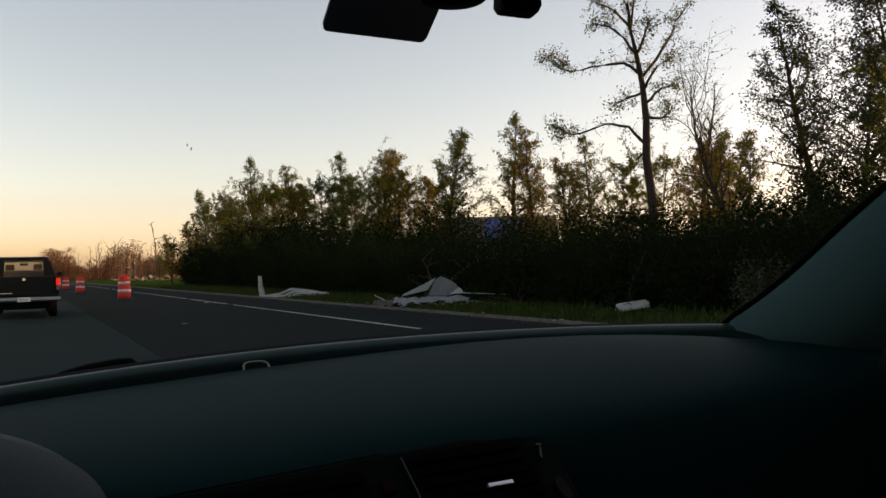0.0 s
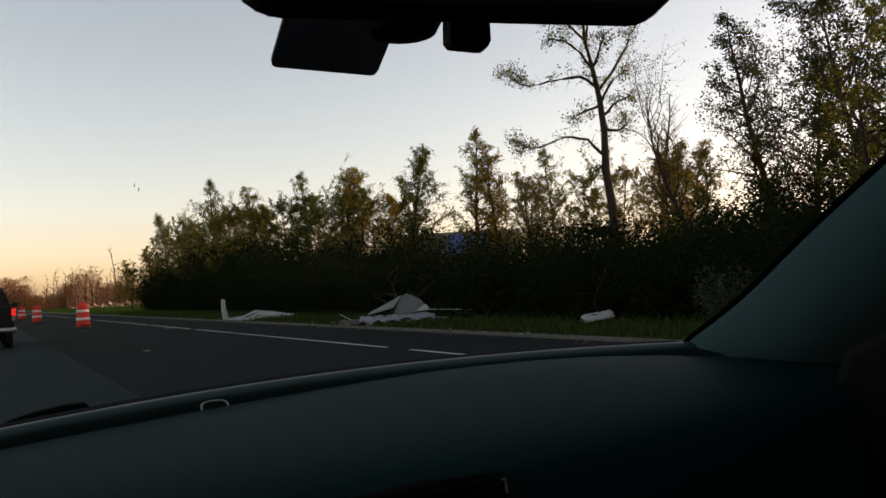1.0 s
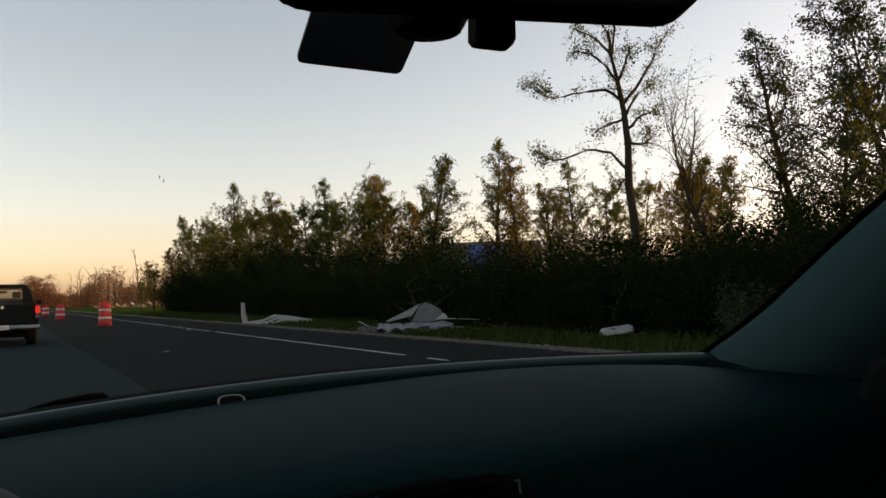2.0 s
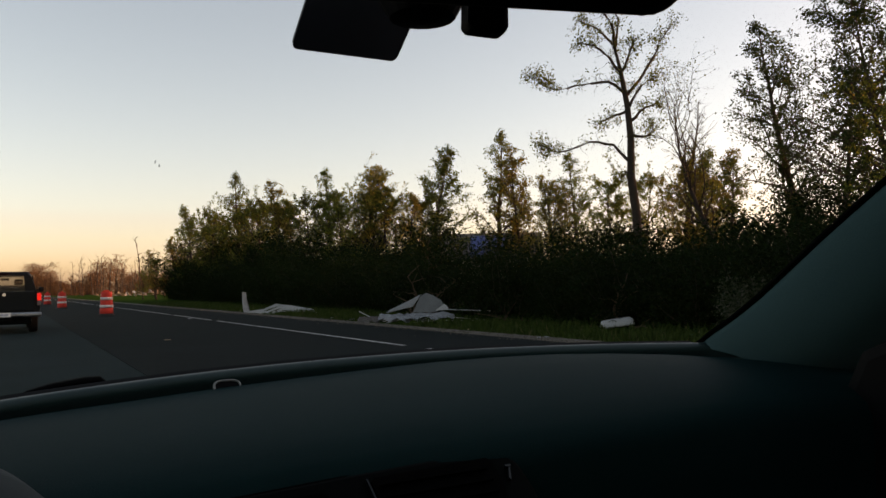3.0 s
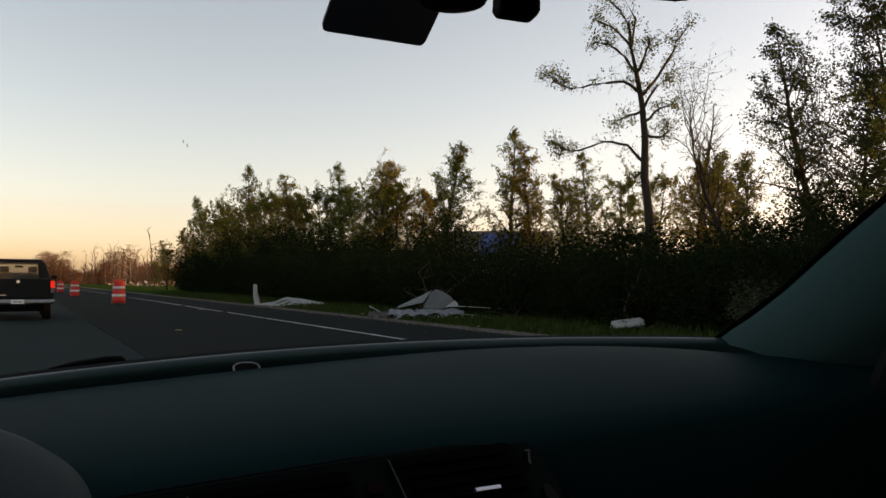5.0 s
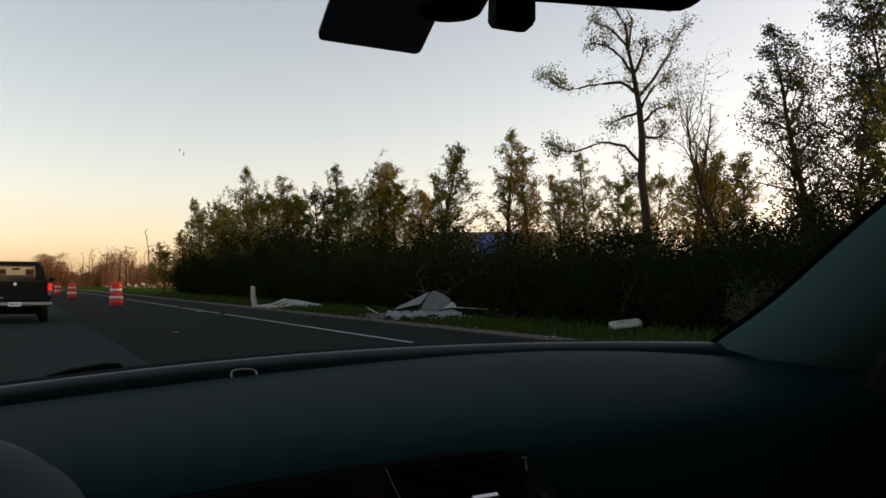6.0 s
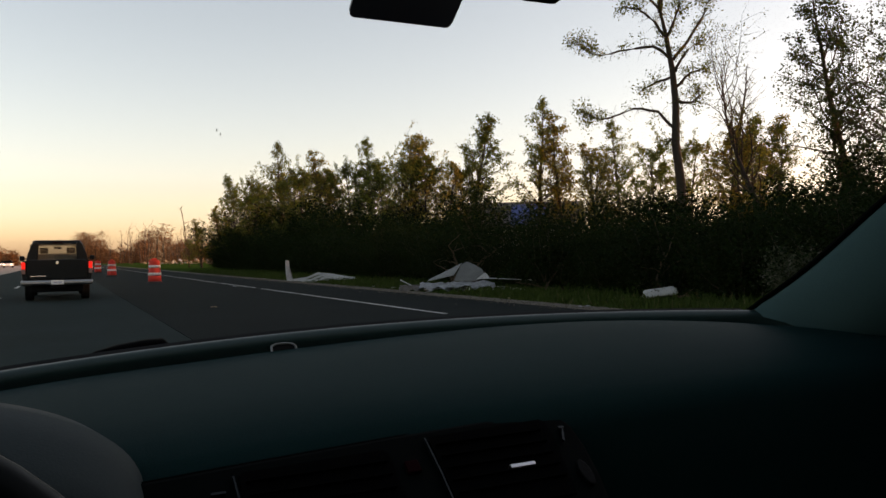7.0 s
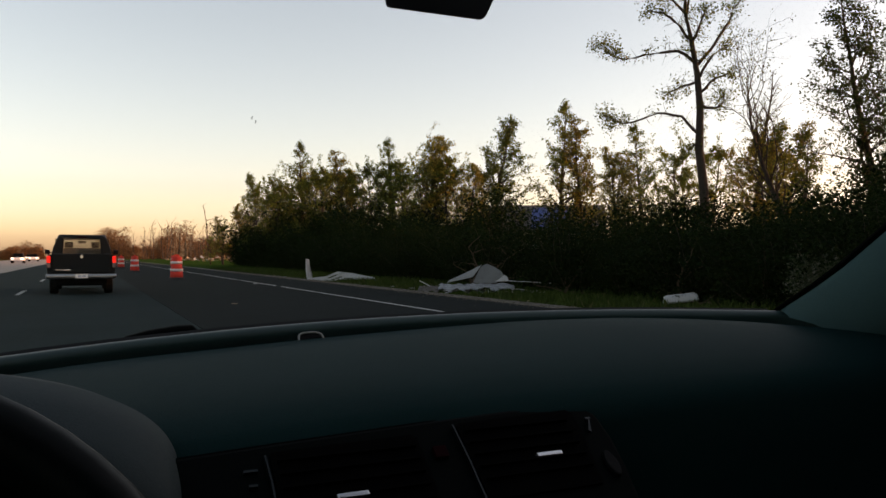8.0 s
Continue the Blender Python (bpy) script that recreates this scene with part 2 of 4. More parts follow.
def prism_bm(outline, depth, m=None, bevel=0.0):
    """An outline in x, z given thickness along y."""
    bm = bmesh.new()
    a = [bm.verts.new((x, 0, z)) for x, z in outline]
    b = [bm.verts.new((x, depth, z)) for x, z in outline]
    bm.faces.new(a)
    bm.faces.new(b[::-1])
    n = len(a)
    for k in range(n):
        bm.faces.new((a[k], b[k], b[(k + 1) % n], a[(k + 1) % n]))
    bmesh.ops.recalc_face_normals(bm, faces=bm.faces[:])
    if bevel:
        bmesh.ops.bevel(bm, geom=bm.edges[:], offset=bevel, segments=2, affect="EDGES", profile=0.6)
    if m is not None:
        bm.transform(m)
    return bm


def tube_data(points, radii, sides=6):
    """Vertices and faces of a tapering tube along points."""
    verts, faces = [], []
    pts = [Vector(p) for p in points]
    for i, (p, r) in enumerate(zip(pts, radii)):
        d = (pts[min(i + 1, len(pts) - 1)] - pts[max(i - 1, 0)]).normalized()
        u = d.orthogonal().normalized() if abs(d.z) < 0.9 else d.cross(Vector((0, 1, 0))).normalized()
        w = d.cross(u)
        for k in range(sides):
            a = 2 * math.pi * k / sides
            verts.append(p + r * (math.cos(a) * u + math.sin(a) * w))
    for i in range(len(pts) - 1):
        for k in range(sides):
            a, b = i * sides + k, i * sides + (k + 1) % sides
            faces.append((a, b, b + sides, a + sides))
    faces.append(tuple(range(sides))[::-1])
    faces.append(tuple(range((len(pts) - 1) * sides, len(pts) * sides)))
    return verts, faces


def join_data(chunks):
    verts, faces = [], []
    for v, f in chunks:
        o = len(verts)
        verts += list(v)
        faces += [tuple(i + o for i in q) for q in f]
    return verts, faces


def thing(name, label, category, group="", at=(0, 0, 0), turn=0.0):
    ob = new(name)
    ob.empty_display_size = 0.2
    ob.matrix_world = pose(*at, 0, 0, turn)
    return tagged(ob, label, category, group)


def slab(name, x0, x1, y0, y1, top, thick, material, label):
    v = [(x, y, z) for z in (top - thick, top) for y in (y0, y1) for x in (x0, x1)]
    f = [(0, 2, 3, 1), (4, 5, 7, 6), (0, 1, 5, 4), (2, 6, 7, 3), (0, 4, 6, 2), (1, 3, 7, 5)]
    return tagged(mesh_ob(name, v, f, material), label, kind="structure")


# ---- ground and road ----
def ground_sheet():
    bm = bmesh.new()
    bmesh.ops.create_grid(bm, x_segments=60, y_segments=60, size=1.0)
    for v in bm.verts:
        x, y = v.co.x, v.co.y
        v.co = Vector((math.copysign(abs(x) ** 3, x) * 2500, math.copysign(abs(y) ** 3, y) * 2500, -0.06))
    return tagged(part("ground", bm, "grass", None), "rough green and straw coloured grass verge and field", kind="structure")


ground_sheet()
slab("road", -4.6, 1.55, -60, 900, 0.0, 0.05, "asphalt_old", "worn grey asphalt traffic lanes")
slab("road_shoulder", 1.554, 8.7, -60, 900, 0.004, 0.054, "asphalt_new", "fresh dark asphalt lane and shoulder")
slab("gravel_edge", 8.704, 9.5, -60, 900, -0.015, 0.04, "gravel", "sandy gravel strip along the asphalt edge")
slab("median", -17.0, -4.604, -60, 900, -0.004, 0.05, "concrete", "pale concrete median and opposite carriageway")


def road_marks():
    rng = random.Random(3)
    y = 2.0
    while y < 160:
        n = rng.choice((7.0, 9.5, 12.0, 4.5))
        if 15 < y < 22:
            n = 3.2
        tagged(slab("edge_line", 6.155, 6.24, y, y + n, 0.008, 0.004, "paint", "white painted edge line, worn in places"), group="edge line pieces")
        y += n + rng.choice((0.12, 0.2, 0.9))
    for k in range(12):
        y = 11.4 + 12.2 * k
        tagged(slab("lane_dash", -1.71, -1.60, y, y + 3.0, 0.004, 0.004, "paint", "white painted lane dash"), group="lane dashes")


road_marks()

# ---- trees ----
def leaves_data(centres, per, spread, size, rng, droop=0.0):
    """Small folded leaves scattered round the given places: vertices and faces as arrays."""
    c = np.repeat(np.array(centres, float), per, axis=0)
    n = len(c)
    c = c + rng.normal(0, 1, (n, 3)) * np.array(spread)
    a = rng.normal(0, 1, (n, 3))
    a[:, 2] -= droop
    a /= np.linalg.norm(a, axis=1)[:, None]
    b = np.cross(a, rng.normal(0, 1, (n, 3)))
    b /= np.linalg.norm(b, axis=1)[:, None] + 1e-9
    s = size * rng.uniform(0.55, 1.3, (n, 1))
    k = np.cross(a, b) * s * 0.18
    v = np.stack([c - a * s * 0.6, c + b * s * 0.34 + k, c + a * s * 0.6, c - b * s * 0.34 + k], 1).reshape(-1, 3)
    f = np.arange(n)[:, None] * 4
    return v, np.concatenate([np.hstack([f, f + 1, f + 2]), np.hstack([f, f + 2, f + 3])])


def crown_ob(name, centres, per, spread, size, rng, material, parent, label="", droop=0.0):
    v, f = leaves_data(centres, per, spread, size, rng, droop)
    me = bpy.data.meshes.new(name)
    me.vertices.add(len(v))
    me.vertices.foreach_set("co", v.ravel())
    me.loops.add(len(f) * 3)
    me.loops.foreach_set("vertex_index", f.ravel())
    me.polygons.add(len(f))
    me.polygons.foreach_set("loop_start", np.arange(0, len(f) * 3, 3))
    me.materials.append(M[material])
    me.update()
    me.validate()
    ob = new(name, me)
    ob.parent = parent
    if label:
        tagged(ob, label)
    return ob


def bend(start, direction, length, steps, rng, wander=0.12, rise=0.0):
    """A wandering line of points for a limb."""
    p, d = Vector(start), Vector(direction).normalized()
    out = [p.copy()]
    for _ in range(steps):
        d = (d + Vector(rng.normal(0, wander, 3)) + Vector((0, 0, rise))).normalized()
        p = p + d * (length / steps)
        out.append(p.copy())
    return out


def tree(seed, height, width, bare, shape, label, leaf="leaf", density=1.0, limbs=26, lean=0.0, size=0.17, droop=0.0, bark="bark", up=0.5, name="tree"):
    """A tree with its foot at the origin. bare: share of the trunk below the first limbs; shape: 'cone', 'round', 'open'."""
    rng = np.random.default_rng(seed)
    root = thing(name, label, "tree", "roadside trees")
    trunk = bend((0, 0, -0.15), (lean, lean * 0.3, 1), height * 0.97, 10, rng, 0.05, 0.04)
    r0 = 0.016 * height + 0.03
    chunks = [tube_data(trunk, [r0 * (1 - 0.93 * k / 10) * (1.25 if k == 0 else 1) for k in range(11)], 8)]
    tips = []
    clump = rng.uniform(0.35, 1.0, limbs * 12)
    for i in range(limbs):
        u = bare + (1 - bare) * ((i + 0.6 * rng.random()) / limbs)
        k = min(int(u * 10), 9)
        p = trunk[k].lerp(trunk[k + 1], u * 10 - k)
        w = (u - bare) / (1 - bare)
        if shape == "cone":
            reach = width * max(0.03, 1.0 - w) ** 0.72 * min(1, 0.55 + 2.5 * w)
        elif shape == "round":
            reach = width * math.sqrt(max(0.06, 1 - (2 * w - 0.85) ** 2))
        else:
            reach = width * (0.35 + 0.65 * w) * (1.0 if w < 0.9 else 0.6)
        reach *= rng.uniform(0.5, 1.35)
        a = i * 2.4 + rng.normal(0, 0.4)
        line = bend(p, (math.cos(a), math.sin(a), up + 0.4 * w), reach, 5, rng, 0.2, 0.05 - droop * 0.12)
        r = r0 * (1 - 0.8 * u) * 0.42
        chunks.append(tube_data(line, [r * (1 - 0.16 * j) for j in range(6)], 5))
        for j in range(1, 6):
            for q in range(2):
                d = (line[j] - line[j - 1]).normalized() + Vector(rng.normal(0, 0.7, 3))
                twig = bend(line[j], d, reach * rng.uniform(0.2, 0.42) + 0.15, 3, rng, 0.25, -droop * 0.2)
                chunks.append(tube_data(twig, [r * 0.35, r * 0.28, r * 0.2, r * 0.1], 3))
                if rng.random() < (0.5 if j < 3 else 0.9) * min(1, reach / (0.55 * width) + 0.12):
                    tips += twig[1:] if clump[i * 12 + j * 2 + q] > 0.6 else twig[2:]
        tips += line[3:] if reach > 0.4 * width else line[5:]
    tips += trunk[-1:]
    v, f = join_data(chunks)
    mesh_ob("trunk", v, f, bark, root, smooth=True)
    if density > 0:
        per = max(1, int(round(13 * density)))
        s = 0.007 * height + 0.03
        crown_ob("crown", tips, per, (s, s, s), size, rng, leaf, root, droop=droop)
    return root


def shrub(seed, height, width, label, leaf="leaf_shrub_shaded"):
    """A dense many-stemmed bush with leaves down to the ground."""
    rng = np.random.default_rng(seed)
    root = thing("shrub", label, "shrub", "roadside thicket")
    chunks, tips = [], []
    for i in range(16):
        a, out = i * 2.4, rng.uniform(0.15, 0.85)
        line = bend((0.25 * math.cos(a), 0.25 * math.sin(a), -0.1), (out * math.cos(a) * width / height, out * math.sin(a) * width / height, 1), height * rng.uniform(0.75, 1.1), 6, rng, 0.16, 0.0)
        chunks.append(tube_data(line, [0.03 * (1 - 0.14 * j) for j in range(7)], 4))
        for j in range(1, 7):
            for _ in range(3):
                twig = bend(line[j], Vector(rng.normal(0, 1, 3)) + Vector((0, 0, 0.2)), rng.uniform(0.35, 0.8), 2, rng, 0.3)
                tips += twig[1:]
    for i in range(90):
        a, r = rng.uniform(0, 6.28), width * math.sqrt(rng.uniform(0.2, 1)) * 0.9
        tips.append(Vector((r * math.cos(a), r * math.sin(a), rng.uniform(0.1, 0.55) * height)))
    v, f = join_data(chunks)
    mesh_ob("stem", v, f, "bark", root)
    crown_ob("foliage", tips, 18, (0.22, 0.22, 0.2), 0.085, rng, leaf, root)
    return root


POPLAR = "upright poplar with thin olive green leaves and bare lower trunk"
BROAD = "broad leafy roadside tree with dark green foliage"
BROWN = "roadside tree with olive brown leaves against the sky"
kinds = {
    "poplar_a": tree(11, 12, 3.3, 0.12, "cone", POPLAR, density=0.8, limbs=54, size=0.13, up=0.5),
    "poplar_b": tree(12, 13, 3.0, 0.16, "cone", POPLAR, density=0.6, limbs=48, size=0.13, up=0.6),
    "poplar_c": tree(13, 12, 3.1, 0.2, "cone", POPLAR, "leaf_brown", density=0.6, limbs=46, size=0.13, up=0.6),
    "broad_a": tree(21, 11, 3.8, 0.12, "round", BROAD, density=1.15, limbs=34, size=0.135),
    "broad_b": tree(22, 12, 3.5, 0.16, "round", BROAD, density=1.05, limbs=32, size=0.135),
    "broad_c": tree(23, 11, 3.3, 0.18, "round", BROWN, "leaf_brown", density=0.85, limbs=30, size=0.135),
    "oak_a": tree(61, 12, 3.7, 0.1, "round", "tall dark green oak close beside the road", "leaf_oak", density=1.2, limbs=40, size=0.105),
    "oak_b": tree(62, 12, 3.4, 0.14, "cone", "upright dark green roadside oak with uneven crown", "leaf_oak", density=0.9, limbs=44, size=0.105),
    "willow_a": tree(31, 10, 3.8, 0.25, "open", "leaning storm-bent tree with thin drooping foliage", density=0.9, limbs=18, lean=0.35, droop=0.8, size=0.115),
    "leaning_a": tree(43, 11, 4.2, 0.22, "open", "wind-bent leaning tree with fine nearly bare twigs", density=0.16, limbs=26, lean=0.42, up=1.5, size=0.1),
    "bare_a": tree(41, 12, 2.4, 0.4, "cone", "bare leafless tree with fine upright twigs", density=0, limbs=30, up=1.3),
}
bush = [shrub(s, h, w, "dense green shrub in the roadside thicket, its leaf colour darkened for shade") for s, h, w in ((51, 3.0, 1.9), (52, 3.4, 2.1), (53, 2.6, 2.0), (54, 4.2, 2.3))]

# kind, x, y, height in metres, turn; kinds have the heights given above
TREES = [
    # the far end of the strip, lower towards the field
    ("broad_c", 17.5, 95.8, 7.4, 40), ("poplar_a", 18.0, 88.5, 11.2, 10), ("broad_a", 18.6, 81.5, 9.6, 70), ("poplar_b", 18.5, 69.9, 12.0, 140),
    ("broad_b", 18.0, 61.1, 8.4, 30), ("poplar_c", 19.0, 57.6, 9.8, 200), ("broad_a", 19.5, 53.9, 8.0, 80), ("poplar_b", 21.0, 53.8, 10.4, 20),
    ("poplar_c", 22.0, 51.3, 10.6, 15), ("broad_c", 22.6, 50.6, 9.6, 250), ("broad_b", 23.0, 48.7, 8.0, 100), ("broad_c", 24.0, 47.6, 7.4, 190),
    ("poplar_a", 28.0, 51.2, 12.5, 240), ("poplar_b", 33.0, 49.9, 13.7, 300), ("poplar_c", 34.5, 47.9, 12.0, 210),
    ("broad_b", 17.2, 75.5, 8.2, 120), ("broad_a", 17.8, 65.4, 8.0, 260), ("broad_c", 21.2, 78.0, 9.6, 33), ("broad_b", 20.6, 62.0, 8.6, 310),
    ("broad_a", 26.0, 49.0, 7.6, 12),
    ("broad_a", 20.4, 90.0, 8.6, 150), ("broad_b", 20.8, 84.0, 8.8, 20), ("broad_a", 20.6, 71.0, 9.2, 290), ("broad_c", 21.4, 65.0, 8.6, 75),
    ("broad_b", 22.2, 58.0, 8.8, 170), ("broad_a", 24.2, 55.5, 8.6, 220), ("broad_b", 26.4, 53.5, 8.2, 330), ("broad_a", 20.0, 49.0, 7.0, 60),
    # behind the gap and the tall cottonwood
    ("broad_b", 40.0, 44.0, 7.4, 100), ("broad_c", 42.0, 38.0, 9.0, 12), ("leaning_a", 30.2, 24.7, 10.6, 112), ("broad_a", 40.0, 22.0, 8.0, 140),
    ("poplar_b", 34.5, 41.5, 10.6, 25), ("broad_a", 36.5, 37.5, 8.2, 230), ("poplar_a", 35.0, 32.0, 9.2, 165), ("broad_c", 31.0, 28.2, 7.2, 95),
    ("poplar_c", 38.5, 34.0, 9.8, 310), ("poplar_b", 31.5, 26.5, 7.6, 280), ("broad_c", 31.0, 40.0, 7.6, 130), ("broad_a", 33.0, 37.0, 7.8, 350), ("poplar_c", 29.0, 37.5, 8.4, 85), ("bare_a", 36.0, 33.5, 12.6, 10),
    # beside the road, close by
    ("oak_b", 27.0, 18.6, 11.6, 270), ("oak_a", 24.0, 16.0, 8.4, 50), ("oak_a", 22.0, 12.6, 9.2, 0),
    ("willow_a", 20.5, 10.8, 7.0, 120), ("oak_a", 24.5, 13.4, 10.6, 190), ("oak_b", 21.0, 8.6, 9.6, 75), ("broad_a", 22.5, 5.0, 9.0, 20),
    # mostly unseen rows abreast of and behind the car, thick enough to block the low sun
    ("broad_b", 22.0, 0.5, 10.0, 130), ("broad_c", 24.0, -5.0, 11.0, 220), ("broad_a", 22.0, -12.0, 11.0, 310), ("broad_b", 23.0, -20.0, 12.0, 90),
    ("broad_a", 20.5, -2.0, 9.0, 200), ("broad_b", 20.0, -8.0, 9.5, 20), ("broad_a", 26.0, -16.0, 12.0, 60), ("broad_b", 27.0, -8.0, 12.0, 60),
    ("broad_a", 21.0, -16.0, 9.0, 100), ("broad_b", 21.0, -28.0, 11.0, 140), ("broad_a", 26.0, -34.0, 12.0, 10), ("broad_b", 22.0, -40.0, 12.0, 250),
    # low growth towards the field
    ("poplar_c", 19.4, 104.0, 7.4, 150), ("broad_a", 16.2, 102.0, 5.2, 40), ("poplar_c", 17.4, 110.0, 7.0, 220), ("broad_b", 15.2, 106.0, 3.8, 300), ("bare_a", 20.6, 112.0, 9.5, 80),
]
BASE = {"oak_a": 12, "oak_b": 12, "poplar_a": 12, "poplar_b": 13, "poplar_c": 12, "broad_a": 11, "broad_b": 12, "broad_c": 11, "willow_a": 10, "leaning_a": 11, "bare_a": 12}
used = set()
for kind, x, y, h, turn in TREES:
    k = h / BASE[kind]
    if kind in used:
        ob = copy_thing(kinds[kind], pose(x, y, -0.06, 0, 0, turn))
    else:
        ob = kinds[kind]
        ob.matrix_world = pose(x, y, -0.06, 0, 0, turn)
        used.add(kind)
    ob.scale = (k, k, k)

rng0 = random.Random(8)
first = {0, 1, 2, 3}
y, row = -20.0, 0
spots = []
while y < 96:
    spots.append((13.6 + 0.05 * max(0, y - 20) + rng0.uniform(-0.4, 0.6), y, rng0.uniform(0.55, 0.8)))
    spots.append((16.2 + 0.03 * max(0, y - 20) + rng0.uniform(-0.6, 0.8), y + 0.9, rng0.uniform(0.65, 0.9)))
    spots.append((19.5 + rng0.uniform(-1, 1.6), y + 0.3, rng0.uniform(0.75, 1.0)))
    if y < 34:
        spots.append((23.5 + rng0.uniform(-1, 1.5), y + 1.2, rng0.uniform(0.95, 1.2)))
    y += 2.0 + 0.02 * abs(y)
spots = [q for q in spots if not (q[0] > 15 and 30.0 < math.degrees(math.atan2(q[0], q[1])) < 36.0)]
for n, (x, y, k) in enumerate(spots):
    j = n % 4
    if j in first:
        ob = bush[j]
        ob.matrix_world = pose(x, y, -0.06, 0, 0, rng0.uniform(0, 360))
        first.discard(j)
    else:
        ob = copy_thing(bush[j], pose(x, y, -0.06, 0, 0, rng0.uniform(0, 360)))
    k *= 1 + 0.006 * max(0, y - 24)
    if y > 20:
        k *= random.Random(n * 7 + 1).choice((0.6, 0.8, 0.95, 1.1, 1.35))
    # unseen shrubs behind the car, made taller to keep sun off the dash
    if y < 4:
        k *= 1.9
    if 17 < y < 42 and x > 15:
        k *= 0.72
    ob.scale = (k * 1.25, k * 1.25, k)


pale_bush = shrub(57, 1.5, 0.8, "low shrub with pale blossom at the thicket's edge", "blossom")
pale_bush.matrix_world = pose(12.9, 10.2, -0.06, 0, 0, 40)
pale_bush.scale = (0.62, 0.62, 0.6)


def resample(points, per, rng, shake):
    """A smooth curve through the points, with a little unevenness."""
    pts = [Vector(p) for p in points]
    out = []
    for i in range(len(pts) - 1):
        a, b, c, d = pts[max(i - 1, 0)], pts[i], pts[i + 1], pts[min(i + 2, len(pts) - 1)]
        for k in range(per):
            t = k / per
            p = 0.5 * (2 * b + (c - a) * t + (2 * a - 5 * b + 4 * c - d) * t * t + (3 * b - a - 3 * c + d) * t ** 3)
            out.append(p + Vector(rng.normal(0, shake, 3)) * (1 if k else 0))
    return out + [pts[-1]]


def tall_tree():
    """The tall half-stripped cottonwood that stands alone above the thicket."""
    rng = np.random.default_rng(77)
    root = thing("cottonwood_tree", "tall storm-stripped cottonwood with few leafy limbs", "tree", at=(32.0, 33.7, -0.06))
    # across: the way that lies square to the view of it; u: across, h: height
    ax = Vector((0.72, -0.69, 0))
    P = lambda u, h, d=0.0: ax * u + Vector((0.69, 0.72, 0)) * d + Vector((0, 0, h))
    trunk = [P(0.2, -0.1), P(0.25, 2.5), P(0.2, 5), P(-0.05, 7.3), P(0.0, 9.6), P(-0.15, 11.6), P(-0.45, 13.5), P(-0.75, 15.0), P(-0.5, 16.8), P(-1.3, 18.4)]
    chunks = [tube_data(trunk, [0.36, 0.30, 0.26, 0.24, 0.20, 0.17, 0.13, 0.08, 0.05, 0.02], 8)]
    arms = [
        [P(-0.1, 8.2), P(-1.0, 9.3, 0.2), P(-2.4, 9.6, 0.4), P(-4.2, 9.1, 0.4), P(-5.4, 9.6, 0.2)],
        [P(-0.1, 12.2), P(-1.2, 13.0, -0.3), P(-2.6, 12.9, -0.5), P(-4.2, 12.7, -0.5), P(-5.8, 13.6, -0.4)],
        [P(-0.1, 12.2), P(0.7, 13.2, 0.2), P(1.5, 14.5, 0.3), P(1.8, 15.3, 0.3), P(2.5, 16.2, 0.3)],
        [P(-0.65, 14.6), P(-1.1, 15.7, 0.4), P(-2.0, 16.7, 0.6), P(-3.1, 17.3, 0.8)],
        [P(-0.5, 13.6), P(-1.4, 14.7, -0.4), P(-2.0, 15.2, -0.6), P(-2.8, 15.4, -0.7)],
        [P(-0.8, 15.0), P(-0.9, 16.4, -0.4), P(-1.8, 17.6, -0.6), P(-2.4, 18.6, -0.8)],
        [P(-0.4, 13.6), P(0.1, 14.7, -0.3), P(0.35, 15.6, -0.4)],
        [P(0.0, 10.6), P(0.9, 11.4, 0.1), P(1.7, 11.6, 0.1)],
        [P(0.0, 11.5), P(0.7, 12.6, -0.3), P(1.5, 13.0, -0.5)],
        [P(0.0, 9.9), P(0.6, 9.7, 0.2), P(1.2, 9.9, 0.3), P(1.25, 10.5, 0.3)],
        [P(-0.1, 11.2), P(-0.9, 11.1, 0.3), P(-1.9, 10.7, 0.5)],
        [P(-0.15, 7.6), P(-0.6, 7.4, 0.2)],
    ]
    tips = []
    for arm in arms:
        arm = resample(arm, 3, rng, 0.05)
        chunks.append(tube_data(arm, [0.092 * (1 - 0.85 * k / (len(arm) - 1)) + 0.012 for k in range(len(arm))], 6))
        for j in range(1, len(arm)):
            for _ in range(3):
                d = (arm[j] - arm[j - 1]).normalized() + Vector(rng.normal(0, 0.8, 3))
                twig = bend(arm[j].lerp(arm[j - 1], rng.uniform(0, 0.7)), d, rng.uniform(0.4, 1.1), 3, rng, 0.3)
                chunks.append(tube_data(twig, [0.018, 0.014, 0.010, 0.005], 3))
                if j > len(arm) - 5 or rng.random() < 0.25:
                    tips += twig[1:]
    for end in (arms[0][-1], arms[1][-1], arms[0][-2].lerp(arms[0][-1], 0.5), arms[1][-2].lerp(arms[1][-1], 0.5)):
        for _ in range(7):   # leafy ends of the two long lower limbs
            twig = bend(end, Vector(rng.normal(0, 1, 3)) + Vector((0, 0, 0.3)), rng.uniform(0.5, 1.0), 3, rng, 0.3)
            chunks.append(tube_data(twig, [0.018, 0.014, 0.010, 0.005], 3))
            tips += twig[1:]
    for k in (6, 7, 8):
        for _ in range(5):
            twig = bend(trunk[k], Vector(rng.normal(0, 1, 3)), rng.uniform(0.6, 1.3), 3, rng, 0.3)
            chunks.append(tube_data(twig, [0.022, 0.017, 0.012, 0.006], 3))
            tips += twig[1:]
    v, f = join_data(chunks)
    mesh_ob("trunk", v, f, "bark", root, smooth=True)
    crown_ob("crown", tips, 11, (0.17, 0.17, 0.2), 0.115, rng, "leaf", root, droop=0.3)


tall_tree()


